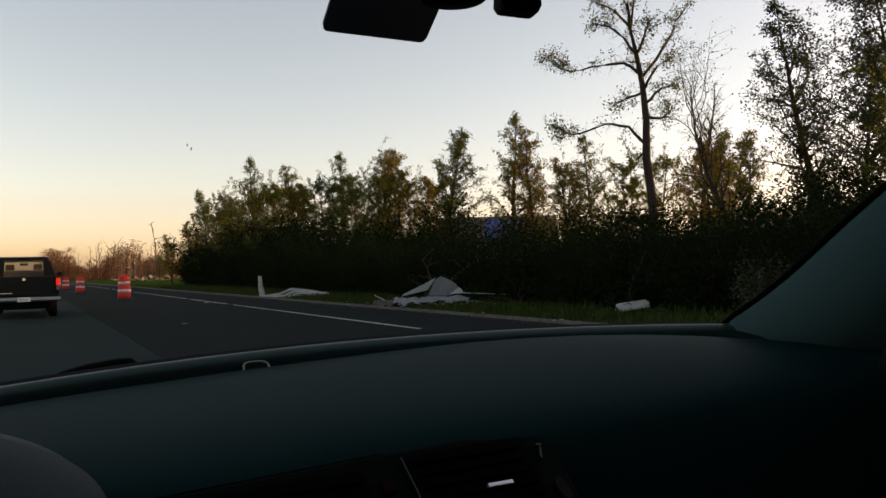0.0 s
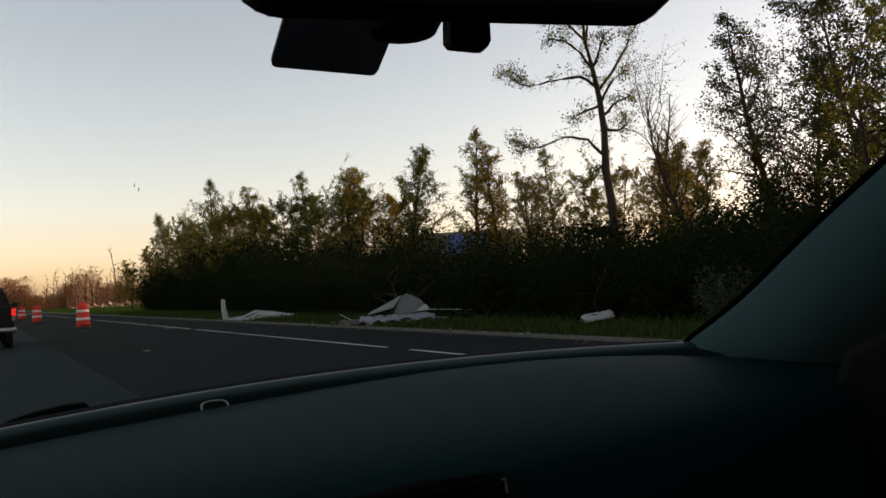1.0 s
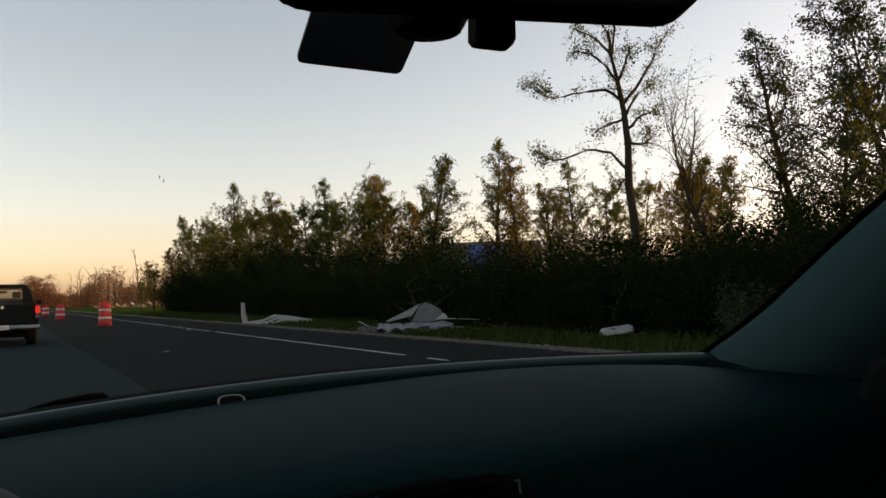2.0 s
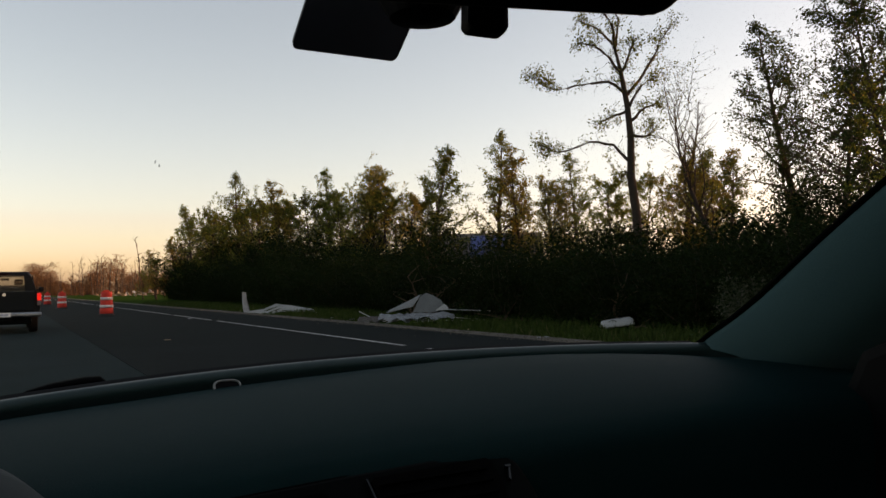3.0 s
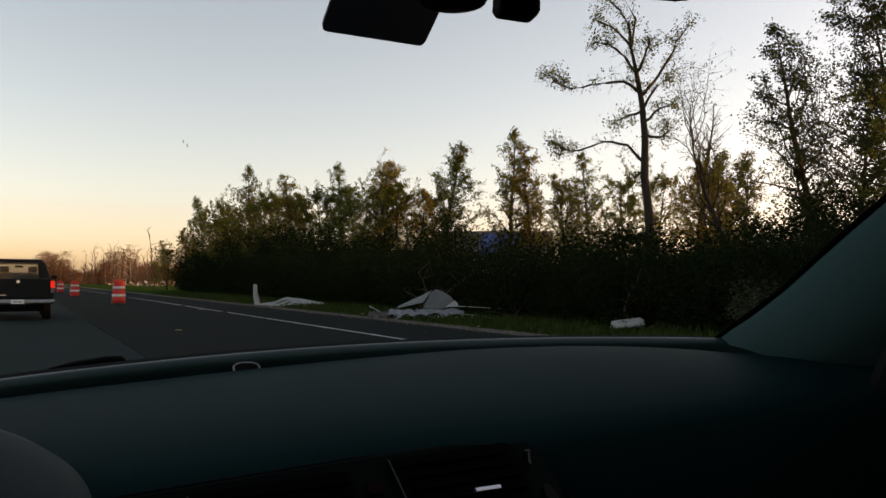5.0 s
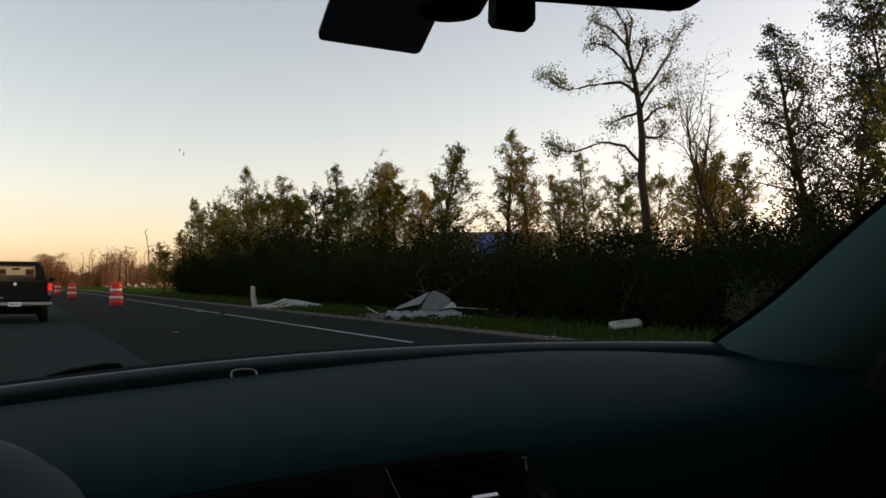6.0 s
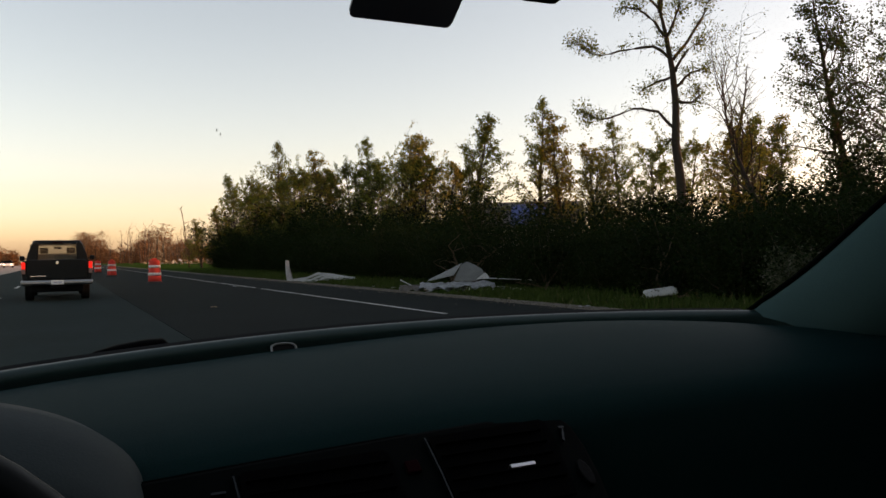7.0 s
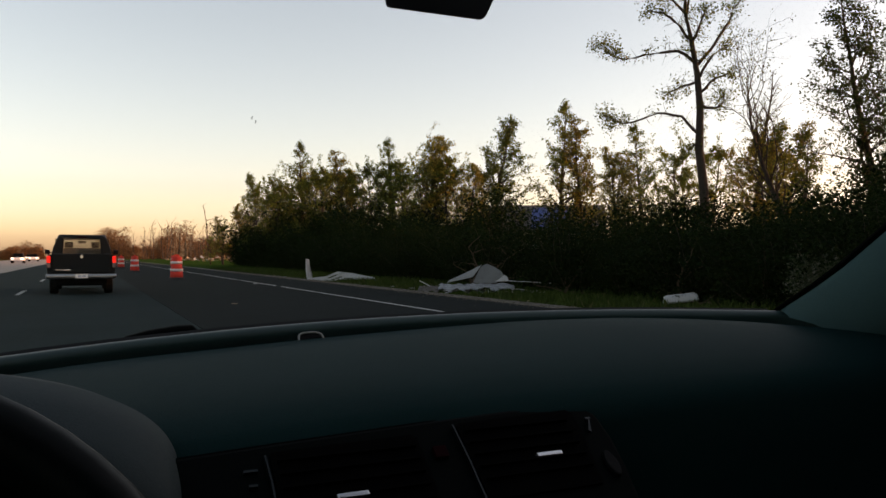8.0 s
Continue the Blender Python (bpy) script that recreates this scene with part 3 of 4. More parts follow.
def dead_tree(seed, h, at, label):
    """A snapped, stripped trunk with stub limbs."""
    rng = np.random.default_rng(seed)
    root = thing("dead_tree", label, "tree", "storm-broken trees", at=at)
    trunk = bend((0, 0, -0.2), (rng.normal(0, 0.12), rng.normal(0, 0.12), 1), h, 7, rng, 0.06)
    chunks = [tube_data(trunk, [0.013 * h * (1 - 0.1 * k) for k in range(8)], 6)]
    for i in range(9):
        k = 2 + i % 6
        limb = bend(trunk[k], (rng.normal(), rng.normal(), 0.7), h * rng.uniform(0.08, 0.3), 4, rng, 0.3)
        chunks.append(tube_data(limb, [0.009 * h, 0.007 * h, 0.005 * h, 0.003 * h, 0.0015 * h], 4))
    v, f = join_data(chunks)
    mesh_ob("trunk", v, f, "bark_dead", root)


for n, (x, y, h) in enumerate([(45, 320, 22), (30, 250, 11), (36, 255, 9), (41, 262, 13), (48, 250, 15), (52, 248, 10), (24, 265, 12),
                               (19, 300, 12), (57, 240, 9), (60, 236, 12), (33, 240, 8), (27, 285, 13),
                               (38, 215, 7), (43, 228, 9), (46, 212, 6), (50, 224, 8), (55, 218, 10), (34, 272, 9), (64, 228, 9), (58, 262, 12), (40, 290, 12), (53, 285, 14)]):
    dead_tree(100 + n, h, (x, y, -0.06), "stripped storm-broken tree trunk on the far field edge")


far_rng = random.Random(31)
for n in range(30):
    y = far_rng.uniform(190, 290)
    dead_tree(300 + n, far_rng.uniform(6, 12) * y / 240, (y * far_rng.uniform(0.045, 0.26), y, -0.06), "thin stripped tree trunk on the far field edge")


def far_woods():
    """The distant half-bare woodland along the horizon."""
    rng = np.random.default_rng(5)
    tips, chunks = [], []
    for i in range(330):
        if i < 230:
            x, y = rng.uniform(6, 190), rng.uniform(300, 420)
            h = 4.5 + 12 * max(0, 0.35 + noise.noise((x * 0.07, y * 0.02, 2.0))) * rng.uniform(0.6, 1.2)
        elif i < 260:
            x, y = rng.uniform(-44, -13), rng.uniform(230, 330)
            h = 2.2 + 4 * max(0, 0.3 + noise.noise((x * 0.16, y * 0.02, 5.0)))
        else:
            x, y = rng.uniform(-260, -60), rng.uniform(280, 420)
            h = rng.uniform(4, 9)
        chunks.append(tube_data([(x, y, -0.2), (x + rng.normal(0, 0.4), y, h * 0.5), (x + rng.normal(0, 0.7), y, h * 0.85)], [0.16, 0.10, 0.03], 4))
        for _ in range(90):
            a, r, w = rng.uniform(0, 6.28), (1.2 + h * 0.24) * math.sqrt(rng.random()), rng.uniform(0.02, 1)
            tips.append((x + r * math.cos(a) * (1.2 - 0.6 * w), y + r * math.sin(a), h * w))
    root = thing("far_woods", "distant half-bare woodland, the low sun's orange put into its leaf colour", "woods")
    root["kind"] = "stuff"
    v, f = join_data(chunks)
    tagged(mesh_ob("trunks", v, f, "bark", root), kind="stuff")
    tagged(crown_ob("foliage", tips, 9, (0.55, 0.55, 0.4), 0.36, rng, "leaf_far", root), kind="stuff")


far_woods()


def rubble():
    """Storm rubble strewn over the far field: boards, sheets and splinters."""
    rng = random.Random(9)
    for material, count, label in (("white", 110, "pale boards and sheets of storm rubble"), ("wood", 240, "splintered timber rubble")):
        chunks = []
        for _ in range(count):
            x, y = rng.uniform(20, 75), rng.uniform(150, 240)
            l, w, t = rng.uniform(0.3, 1.8), rng.uniform(0.1, 0.6), 0.05
            m = pose(x, y, rng.uniform(0.0, 0.9) + (rng.uniform(0, 1.6) if 40 < x < 62 else 0), rng.uniform(-60, 60), rng.uniform(-40, 40), rng.uniform(0, 360))
            v = [m @ Vector((a * l / 2, b * w / 2, c * t / 2)) for a in (-1, 1) for b in (-1, 1) for c in (-1, 1)]
            chunks.append((v, [(0, 1, 3, 2), (4, 6, 7, 5), (0, 4, 5, 1), (2, 3, 7, 6), (0, 2, 6, 4), (1, 5, 7, 3)]))
        v, f = join_data(chunks)
        tagged(mesh_ob("rubble", v, f, material), label + " on the far field", "debris", kind="stuff")


rubble()


def grass_tufts():
    rng = np.random.default_rng(4)
    n = 26000
    x = 9.3 + rng.gamma(1.6, 1.5, n)
    y = -6 + 76 * rng.random(n) ** 1.3
    keep = (x < 18) & (np.hypot(x - 12.3, y - 13.6) > 0.9) & (np.hypot((x - 10.9) * 0.55, (y - 20.7) * 0.7) > 0.8) & (np.hypot((x - 10.5) * 0.8, (y - 34.0) * 0.6) > 0.9)
    x, y = x[keep], y[keep]
    n = len(x)
    h = rng.uniform(0.08, 0.28, n) * np.clip((x - 9.0) / 1.2, 0.35, 1.0)
    a = rng.uniform(0, 6.28, n)
    w = rng.uniform(0.02, 0.05, n)
    base = np.stack([x, y, np.full(n, -0.07)], 1)
    side = np.stack([np.cos(a), np.sin(a), 0 * a], 1) * w[:, None]
    tip = base + np.stack([rng.normal(0, 0.06, n), rng.normal(0, 0.06, n), h], 1)
    v = np.stack([base - side, base + side, tip], 1).reshape(-1, 3)
    f = np.arange(n * 3).reshape(-1, 3)
    tagged(mesh_ob("grass", v.tolist(), f.tolist(), "blade"), "rough unmown verge grass with straw tips", "grass", kind="stuff")


grass_tufts()


# ---- house behind the thicket ----
def house():
    root = thing("house", "storm-damaged house with a blue tarp on its dark roof", "house", at=(51.5, 81.0, -0.06), turn=-33)
    root.scale = (1.14, 1.14, 1.14)
    part("wall", box_bm(-6, 6, -4, 4, 0, 3.6), "siding", root)
    bm = prism_bm([(-4.6, 3.5), (4.6, 3.5), (0, 6.6)], 13.0, pose(-6.5, 0, 0, 0, 0, -90))
    part("roof", bm, "shingle", root)
    m = pose(0, -2.35, 5.15, math.degrees(math.atan2(3.1, 4.6)), 0, 0)
    part("tarp", box_bm(-1.2, 2.6, -2.2, 2.0, -0.02, 0.03, m=m), "tarp", root, "blue plastic tarp")
    for x in (-3.5, 0.5, 3.8):
        w = part("window", box_bm(x - 0.6, x + 0.6, -4.06, -3.98, 1.2, 2.4), "white", root)
        part("pane", box_bm(x - 0.5, x + 0.5, -4.08, -4.05, 1.3, 2.3), "black", w)


house()


# ---- traffic barrels ----
def barrel(at, first=None):
    if first:
        return copy_thing(first, pose(*at, 0, 0, 40))
    root = thing("traffic_barrel", "orange plastic traffic barrel with white bands", "traffic barrel", "lane closure barrels", at=at)
    part("base", lathe_bm([(0.36, 0.0), (0.36, 0.05), (0.30, 0.09), (0.27, 0.09)], 24), "rubber", root, "black rubber ring base")
    part("drum", lathe_bm([(0.29, 0.06), (0.28, 0.30), (0.27, 0.31), (0.262, 0.52), (0.252, 0.53), (0.245, 0.74), (0.235, 0.75), (0.225, 0.98), (0.20, 1.03), (0.19, 1.05)], 28), "orange", root, smooth=True)
    for r, z in ((0.276, 0.36), (0.248, 0.70)):
        part("band", lathe_bm([(r + 0.005, z), (r + 0.004, z + 0.12)], 28), "band", root, "white reflective band", smooth=True)
    part("handle", prism_bm([(-0.12, 1.04), (0.12, 1.04), (0.10, 1.13), (-0.10, 1.13)], 0.03, Matrix.Translation((0, -0.015, 0)), 0.008), "orange", root)
    return root


b0 = barrel((3.8, 37.0, 0.004))
for at in ((3.05, 56.0, 0.004), (2.9, 74.0, 0.004), (7.9, 80.0, 0.004), (2.85, 92.0, 0.004), (2.8, 110.0, 0.004), (2.75, 128.0, 0.004), (2.7, 146.0, 0.004)):
    barrel(at, b0)


# ---- pickup ahead ----
def pickup():
    root = thing("pickup_truck", "black pickup truck with chrome rear bumper and lit tail lamps", "truck", at=(-0.08, 23.3, 0))
    root.scale = (0.895, 1.0, 1.0)
    body = bmesh.new()
    # lower body, seen from behind, drawn forward along y
    sec = [(-0.93, 0.52), (-0.97, 0.75), (-0.96, 1.02), (-0.93, 1.10), (0.93, 1.10), (0.96, 1.02), (0.97, 0.75), (0.93, 0.52), (0.7, 0.42), (-0.7, 0.42)]
    rings = []
    for y, k in ((0.06, 0.985), (0.12, 1.0), (3.6, 1.0), (4.9, 0.99), (5.15, 0.93)):
        rings.append([body.verts.new((x * k, y, z)) for x, z in sec])
    for a, b in zip(rings, rings[1:]):
        for i in range(len(a)):
            body.faces.new((a[i], a[(i + 1) % len(a)], b[(i + 1) % len(b)], b[i]))
    body.faces.new(rings[0])
    body.faces.new(rings[-1][::-1])
    part("body", body, "truck", root)
    part("tailgate", box_bm(-0.80, 0.80, 0.0, 0.07, 0.60, 1.12, 0.02), "truck", root)
    part("tailgate_strip", box_bm(-0.72, -0.30, -0.006, 0.004, 0.665, 0.69, 0.003), "chrome", root)
    part("badge", lathe_bm([(0.045, -0.012), (0.05, 0.0)], 20, "x"), "chrome", root).matrix_local = pose(0, -0.008, 1.04, 0, 0, 90)
    for x in (-1, 1):
        lamp = part("tail_lamp", box_bm(min(x * 0.86, x * 0.965), max(x * 0.86, x * 0.965), -0.01, 0.12, 0.87, 1.06, 0.02), "tail", root, "lit red tail lamp")
        part("reverse_lamp", box_bm(min(x * 0.86, x * 0.965), max(x * 0.86, x * 0.965), -0.008, 0.12, 0.74, 0.866, 0.015), "lens", root, "clear lower lamp lens")
    bum = part("bumper", box_bm(-0.98, 0.98, -0.16, 0.06, 0.44, 0.57, 0.045), "bumper_chrome", root, "chrome rear bumper")
    plate = part("number_plate", box_bm(-0.17, 0.17, -0.172, -0.162, 0.45, 0.565, 0.004), "plate", bum)
    part("hitch", box_bm(-0.2, 0.2, -0.10, 0.1, 0.34, 0.43, 0.02), "black", root)
    for i in range(2):
        part("plate_bar", box_bm(-0.11 + 0.12 * i, -0.01 + 0.12 * i, -0.177, -0.171, 0.49, 0.53), "plate_ink", bum)
    # cab: four corner posts, roof, glass
    def post(pts, r):
        v, f = tube_data(pts, [r] * len(pts), 6)
        mesh_ob("cab_post", v, f, "truck", root)
    for x in (-1, 1):
        corner = [(x * 0.575, 1.09), (x * 0.90, 1.07), (x * 0.85, 1.30), (x * 0.74, 1.56), (x * 0.62, 1.66), (x * 0.53, 1.57)]
        part("cab_corner", prism_bm(corner if x > 0 else corner[::-1], 0.34, pose(0, 1.55, 0), 0.03), "truck", root, "broad black cab corner")
        post([(x * 0.86, 3.55, 1.08), (x * 0.72, 2.95, 1.60)], 0.06)
        part("side_glass", prism_bm([(1.6, 1.08), (3.5, 1.08), (2.95, 1.58), (1.9, 1.58)], 0.01, Matrix(((0, 1, 0, x * 0.80), (1, 0, 0, 0), (0, 0, 1, 0), (0, 0, 0, 1)))), "tint", root)
        part("side_mirror", box_bm(min(x * 1.0, x * 1.16), max(x * 1.0, x * 1.16), 3.15, 3.25, 1.11, 1.25, 0.03), "truck", root)
        part("mirror_arm", box_bm(min(x * 0.85, x * 1.02), max(x * 0.85, x * 1.02), 3.19, 3.23, 1.14, 1.18, 0.005), "truck", root)
    part("roof", box_bm(-0.76, 0.76, 1.60, 3.05, 1.55, 1.685, 0.06, 0.07), "truck", root)
    part("underbody", box_bm(-0.72, 0.72, 0.15, 4.9, 0.24, 0.46, 0.03), "black", root, "black frame and axle under the truck")
    part("brake_lamp", box_bm(-0.14, 0.14, 1.585, 1.61, 1.60, 1.63, 0.005), "hazard", root, "unlit high brake lamp")
    part("rear_window", prism_bm([(-0.60, 1.09), (0.60, 1.09), (0.55, 1.58), (-0.55, 1.58)], 0.008, pose(0, 1.60, 0.0) @ Matrix.Shear("XZ", 4, (0, 0))), "tint", root).matrix_local = pose(0, 0.0, 0)
    for x in (-0.4, 0.4):
        seat = part("seat_back", box_bm(x - 0.26, x + 0.26, 2.2, 2.34, 0.9, 1.28, 0.05, 0.03), "seat", root, "beige cloth seat back")
        part("headrest", box_bm(x - 0.13, x + 0.13, 2.22, 2.32, 1.31, 1.48, 0.04), "black", seat)
    part("rear_bench", box_bm(-0.70, 0.70, 1.76, 1.90, 0.9, 1.30, 0.05), "seat", root, "beige cloth rear bench")
    part("inner_mirror", box_bm(-0.12, 0.12, 2.9, 2.93, 1.45, 1.52, 0.01), "black", root)
    for x in (-0.78, 0.78):
        for y in (0.95, 4.25):
            w = part("wheel", lathe_bm([(0.22, -0.12), (0.34, -0.125), (0.37, -0.10), (0.37, 0.10), (0.34, 0.125), (0.22, 0.12)], 28, "x"), "tyre", root, "black tyre", smooth=False)
            w.matrix_local = pose(x, y, 0.372)
            r = part("rim", lathe_bm([(0.08, -0.10), (0.215, -0.115), (0.215, 0.115), (0.08, 0.10)], 20, "x"), "rim", w)


pickup()


# ---- storm debris on the verge ----
def sloped_sheet(rng, x0, x1, high, low, deep, crease, nx=26, ny=14):
    """A torn sheet lying from a high back edge down to the ground in front, creased, ragged and with thickness."""
    o = rng.uniform(0, 50)
    v, f = [], []
    for s in (0, 1):
        for j in range(ny + 1):
            for i in range(nx + 1):
                u, w = i / nx, j / ny
                rag = 0.16 * noise.noise((u * 7, o, 1.7)) * (1 if j in (0, ny) else 0.3)
                x = x0 + (x1 - x0) * u + 0.10 * noise.noise((u * 3, w * 4, o))
                y = -deep * w + rag
                ridge = 1 - abs(2 * ((u * 2.3 + w * 0.9 + o) % 1) - 1)
                z = high * (1 - w) ** 1.3 + low + crease * ridge * (0.4 + w) + 0.05 * noise.noise((u * 9, w * 7, o + 3))
                v.append((x, y, max(0.015, z) - 0.006 * s))
    n = (nx + 1) * (ny + 1)
    for j in range(ny):
        for i in range(nx):
            a = j * (nx + 1) + i
            b, c, d = a + 1, a + nx + 2, a + nx + 1
            f += [(a, b, c, d), (n + a, n + d, n + c, n + b)]
    return v, f


def wreck_heap():
    """Torn sheet-metal roofing thrown against the thicket's edge."""
    root = thing("sheet_metal_heap", "heap of torn grey and white sheet metal roofing on the verge", "debris", at=(11.1, 21.0, -0.05), turn=-30)
    rng = random.Random(6)
    panel = [(-0.28, 0.30), (0.45, 0.30), (0.68, 0.50), (0.62, 0.66), (0.36, 0.83), (0.13, 0.92), (-0.06, 0.80)]
    part("standing_panel", prism_bm(panel, 0.02, pose(0, 0.22, 0.0, -14, 0, 0), 0.004), "panel", root, "grey panel bent upright")
    part("folded_edge", prism_bm([(-1.10, 0.30), (-0.28, 0.48), (-0.06, 0.80), (0.0, 0.88), (-0.34, 0.70), (-1.02, 0.38)], 0.03, pose(0, 0.18, 0.0, -12, 0, 3), 0.005), "sheet", root, "long folded metal edge")
    part("torn_flap", prism_bm([(0.42, 0.34), (0.84, 0.36), (0.78, 0.50), (0.69, 0.55)], 0.02, pose(0, 0.14, 0.0, -8, 0, -10)), "white", root, "torn white flap")
    for x0, x1, high, low, deep, crease, material, label in ((-0.45, 0.95, 0.16, 0.10, 0.8, 0.07, "sheet", "creased white metal sheet"), (-0.25, 0.40, 0.06, 0.01, 0.9, 0.07, "white", "creased white metal sheet"),
                                                            (-1.30, -0.25, 0.22, 0.02, 0.7, 0.10, "sheet", "crumpled grey metal sheet")):
        v, f = sloped_sheet(rng, x0, x1, high, low, deep, crease)
        mesh_ob("sheet", v, f, material, root, label)
    for x, y, z, l, dip, turn in ((0.80, 0.05, 0.36, 1.35, 3, -4), (0.15, -0.45, 0.20, 1.55, 5, 4), (-1.15, -0.60, 0.06, 0.95, -4, 6), (0.5, -0.7, 0.06, 1.4, 1, 2)):
        part("long_strip", box_bm(0, l, -0.03, 0.03, 0, 0.018, 0.004, m=pose(x, y, z, 10, dip, turn)), "white", root, "long white metal strip")
    part("broken_board", box_bm(-0.18, 0.18, -0.05, 0.05, 0, 0.03, 0.004, m=pose(-1.75, -0.2, 0.27, 0, 28, 10)), "white", root, "broken white board")
    v, f = sloped_sheet(rng, -1.95, -1.30, 0.18, 0.01, 0.4, 0.04, 12, 8)
    mesh_ob("tar_paper", v, f, "shingle", root, "torn dark roofing felt")


wreck_heap()


def bent_gutter():
    root = thing("bent_gutter", "bent white metal gutter with one end sticking up", "debris", at=(9.9, 34.8, -0.05), turn=0)
    m = pose(-0.4, 0.3, 0, 0, -4, 20)
    part("upright_end", prism_bm([(-0.10, 0), (0.14, 0), (0.05, 0.5), (0.05, 0.96), (-0.12, 1.0), (-0.15, 0.4)], 0.07, m, 0.010), "white", root, "upright white gutter end")
    part("torn_lip", prism_bm([(0.10, 0), (0.24, 0.0), (0.12, 0.42), (0.07, 0.62)], 0.02, m @ pose(0, 0.05, 0, 6, 0, 0)), "sheet", root)
    pts = [(-0.35, 0.3, 0.06), (0.3, 0.0, 0.14), (0.75, -0.5, 0.36), (1.3, -1.0, 0.28), (2.0, -1.6, 0.12)]
    for k in range(3):
        v, f = tube_data([(x + 0.12 * k, y - 0.16 * k, z - 0.09 * k * (z > 0.1)) for x, y, z in pts], [0.05, 0.065, 0.075, 0.070, 0.055], 4)
        mesh_ob("gutter_length", v, f, "white", root)
    part("crushed_end", box_bm(-0.42, 0.42, -0.10, 0.10, 0.0, 0.16, 0.03, 0.02, m=pose(1.75, -1.45, 0.05, 0, 6, -40)), "white", root, "crushed white gutter end")
    part("loose_strip", box_bm(-0.9, 0.9, -0.03, 0.03, 0, 0.02, 0.004, m=pose(1.0, -1.1, 0.06, 8, 1, -38)), "white", root)


bent_gutter()


def torn_branch():
    rng = np.random.default_rng(66)
    root = thing("broken_branch", "broken grey branch lying at the thicket's edge", "branch", "torn branches", at=(12.2, 22.5, -0.03), turn=30)
    chunks = []
    for d in ((-1, 0.2, 0.25), (0.9, 0.1, 0.8), (0.2, -0.3, 0.9), (-0.5, 0.3, 0.8)):
        line = bend((0, 0, 0.06), d, 1.7, 6, rng, 0.22)
        chunks.append(tube_data(line, [0.06 - 0.008 * j for j in range(7)], 5))
        for j in range(2, 7):
            twig = bend(line[j], Vector(rng.normal(0, 1, 3)), 0.6, 3, rng, 0.3)
            chunks.append(tube_data(twig, [0.018, 0.014, 0.009, 0.005], 4))
    v, f = join_data(chunks)
    mesh_ob("limb", v, f, "bark_dead", root)
    return root


branch = torn_branch()
for x, y, turn, k in ((12.8, 18.9, 140, 0.6), (12.9, 25.2, 250, 0.65), (13.2, 14.6, 80, 0.8)):
    copy_thing(branch, pose(x, y, -0.03, 0, 0, turn)).scale = (k, k, k)


def cushion():
    ob = part("insulation_roll", box_bm(-0.42, 0.42, -0.16, 0.16, 0.0, 0.2, 0.07, 0.05), "white", None, smooth=True)
    ob.matrix_world = pose(12.6, 13.9, 0.0, 0, -8, -40)
    tagged(ob, "torn pale roll of insulation lying in the grass", "debris")


cushion()


def litter():
    rng = random.Random(12)
    for n in range(22):
        y = 12 + 36 * rng.random()
        x = rng.uniform(8.75, 10.2) if n % 5 else rng.uniform(2.5, 7.5)
        l = rng.uniform(0.05, 0.13)
        out = [(l * rng.uniform(0.6, 1.2) * math.cos(a), 0.5 * l * rng.uniform(0.6, 1.3) * math.sin(a)) for a in (0.3, 1.2, 2.3, 3.3, 4.2, 5.4)]
        flat = Matrix.Rotation(radians(90 + rng.uniform(-9, 9)), 4, "X")
        z = -0.012 if x > 8.7 else 0.006
        ob = part("board_scrap" if n % 2 else "sheet_scrap", prism_bm(out, 0.014, pose(0, 0, 0.016, 0, 0, rng.uniform(0, 360)) @ flat), ("sheet", "wood", "panel")[n % 3], None)
        ob.location = (x, y, z)
        tagged(ob, "small pale scrap of storm debris by the road" if n % 3 != 1 else "splintered wood scrap by the road", "debris", "verge litter")


litter()


def loose_gravel():
    """Stones thrown off the gravel strip on to asphalt and grass."""
    rng = np.random.default_rng(21)
    n = 3200
    x, y = 9.0 + rng.normal(0, 0.34, n), 6 + 50 * rng.random(n) ** 1.4
    s = rng.uniform(0.008, 0.028, n)
    c = np.stack([x, y, np.where(x < 8.7, 0.004, np.where(x < 9.5, -0.015, -0.058)) + 0.3 * s], 1)
    shape = np.array([(1, 0, 0), (0, 1, 0), (-1, 0, 0), (0, -1, 0), (0, 0, 0.7), (0, 0, -0.5)], float)
    v = c[:, None, :] + shape[None] * s[:, None, None] * rng.uniform(0.6, 1.3, (n, 6, 1))
    f = np.array([(0, 1, 4), (1, 2, 4), (2, 3, 4), (3, 0, 4), (1, 0, 5), (2, 1, 5), (3, 2, 5), (0, 3, 5)])
    f = (np.arange(n)[:, None, None] * 6 + f[None]).reshape(-1, 3)
    tagged(mesh_ob("gravel", v.reshape(-1, 3).tolist(), f.tolist(), "gravel"), "loose sandy gravel scattered along the asphalt edge", "gravel", kind="stuff")


loose_gravel()


# ---- far traffic and works beyond the median ----
def far_car(at, first=None):
    if first:
        return copy_thing(first, pose(*at))
    root = thing("oncoming_car", "white car far off with headlamps on", "car", "far traffic", at=at)
    part("body", box_bm(-0.9, 0.9, -2.1, 2.1, 0.35, 0.85, 0.12), "carwhite", root)
    part("cabin", box_bm(-0.8, 0.8, -1.0, 1.4, 0.8, 1.42, 0.1, 0.22), "black", root)
    for x in (-0.62, 0.62):
        part("headlamp", box_bm(x - 0.16, x + 0.16, -2.13, -2.05, 0.58, 0.74, 0.03), "head", root, "lit headlamp")
        for y in (-1.3, 1.3):
            part("wheel", lathe_bm([(0.2, -0.1), (0.32, -0.1), (0.32, 0.1), (0.2, 0.1)], 16, "x"), "tyre", root).matrix_local = pose(x * 1.2, y, 0.32)
    return root


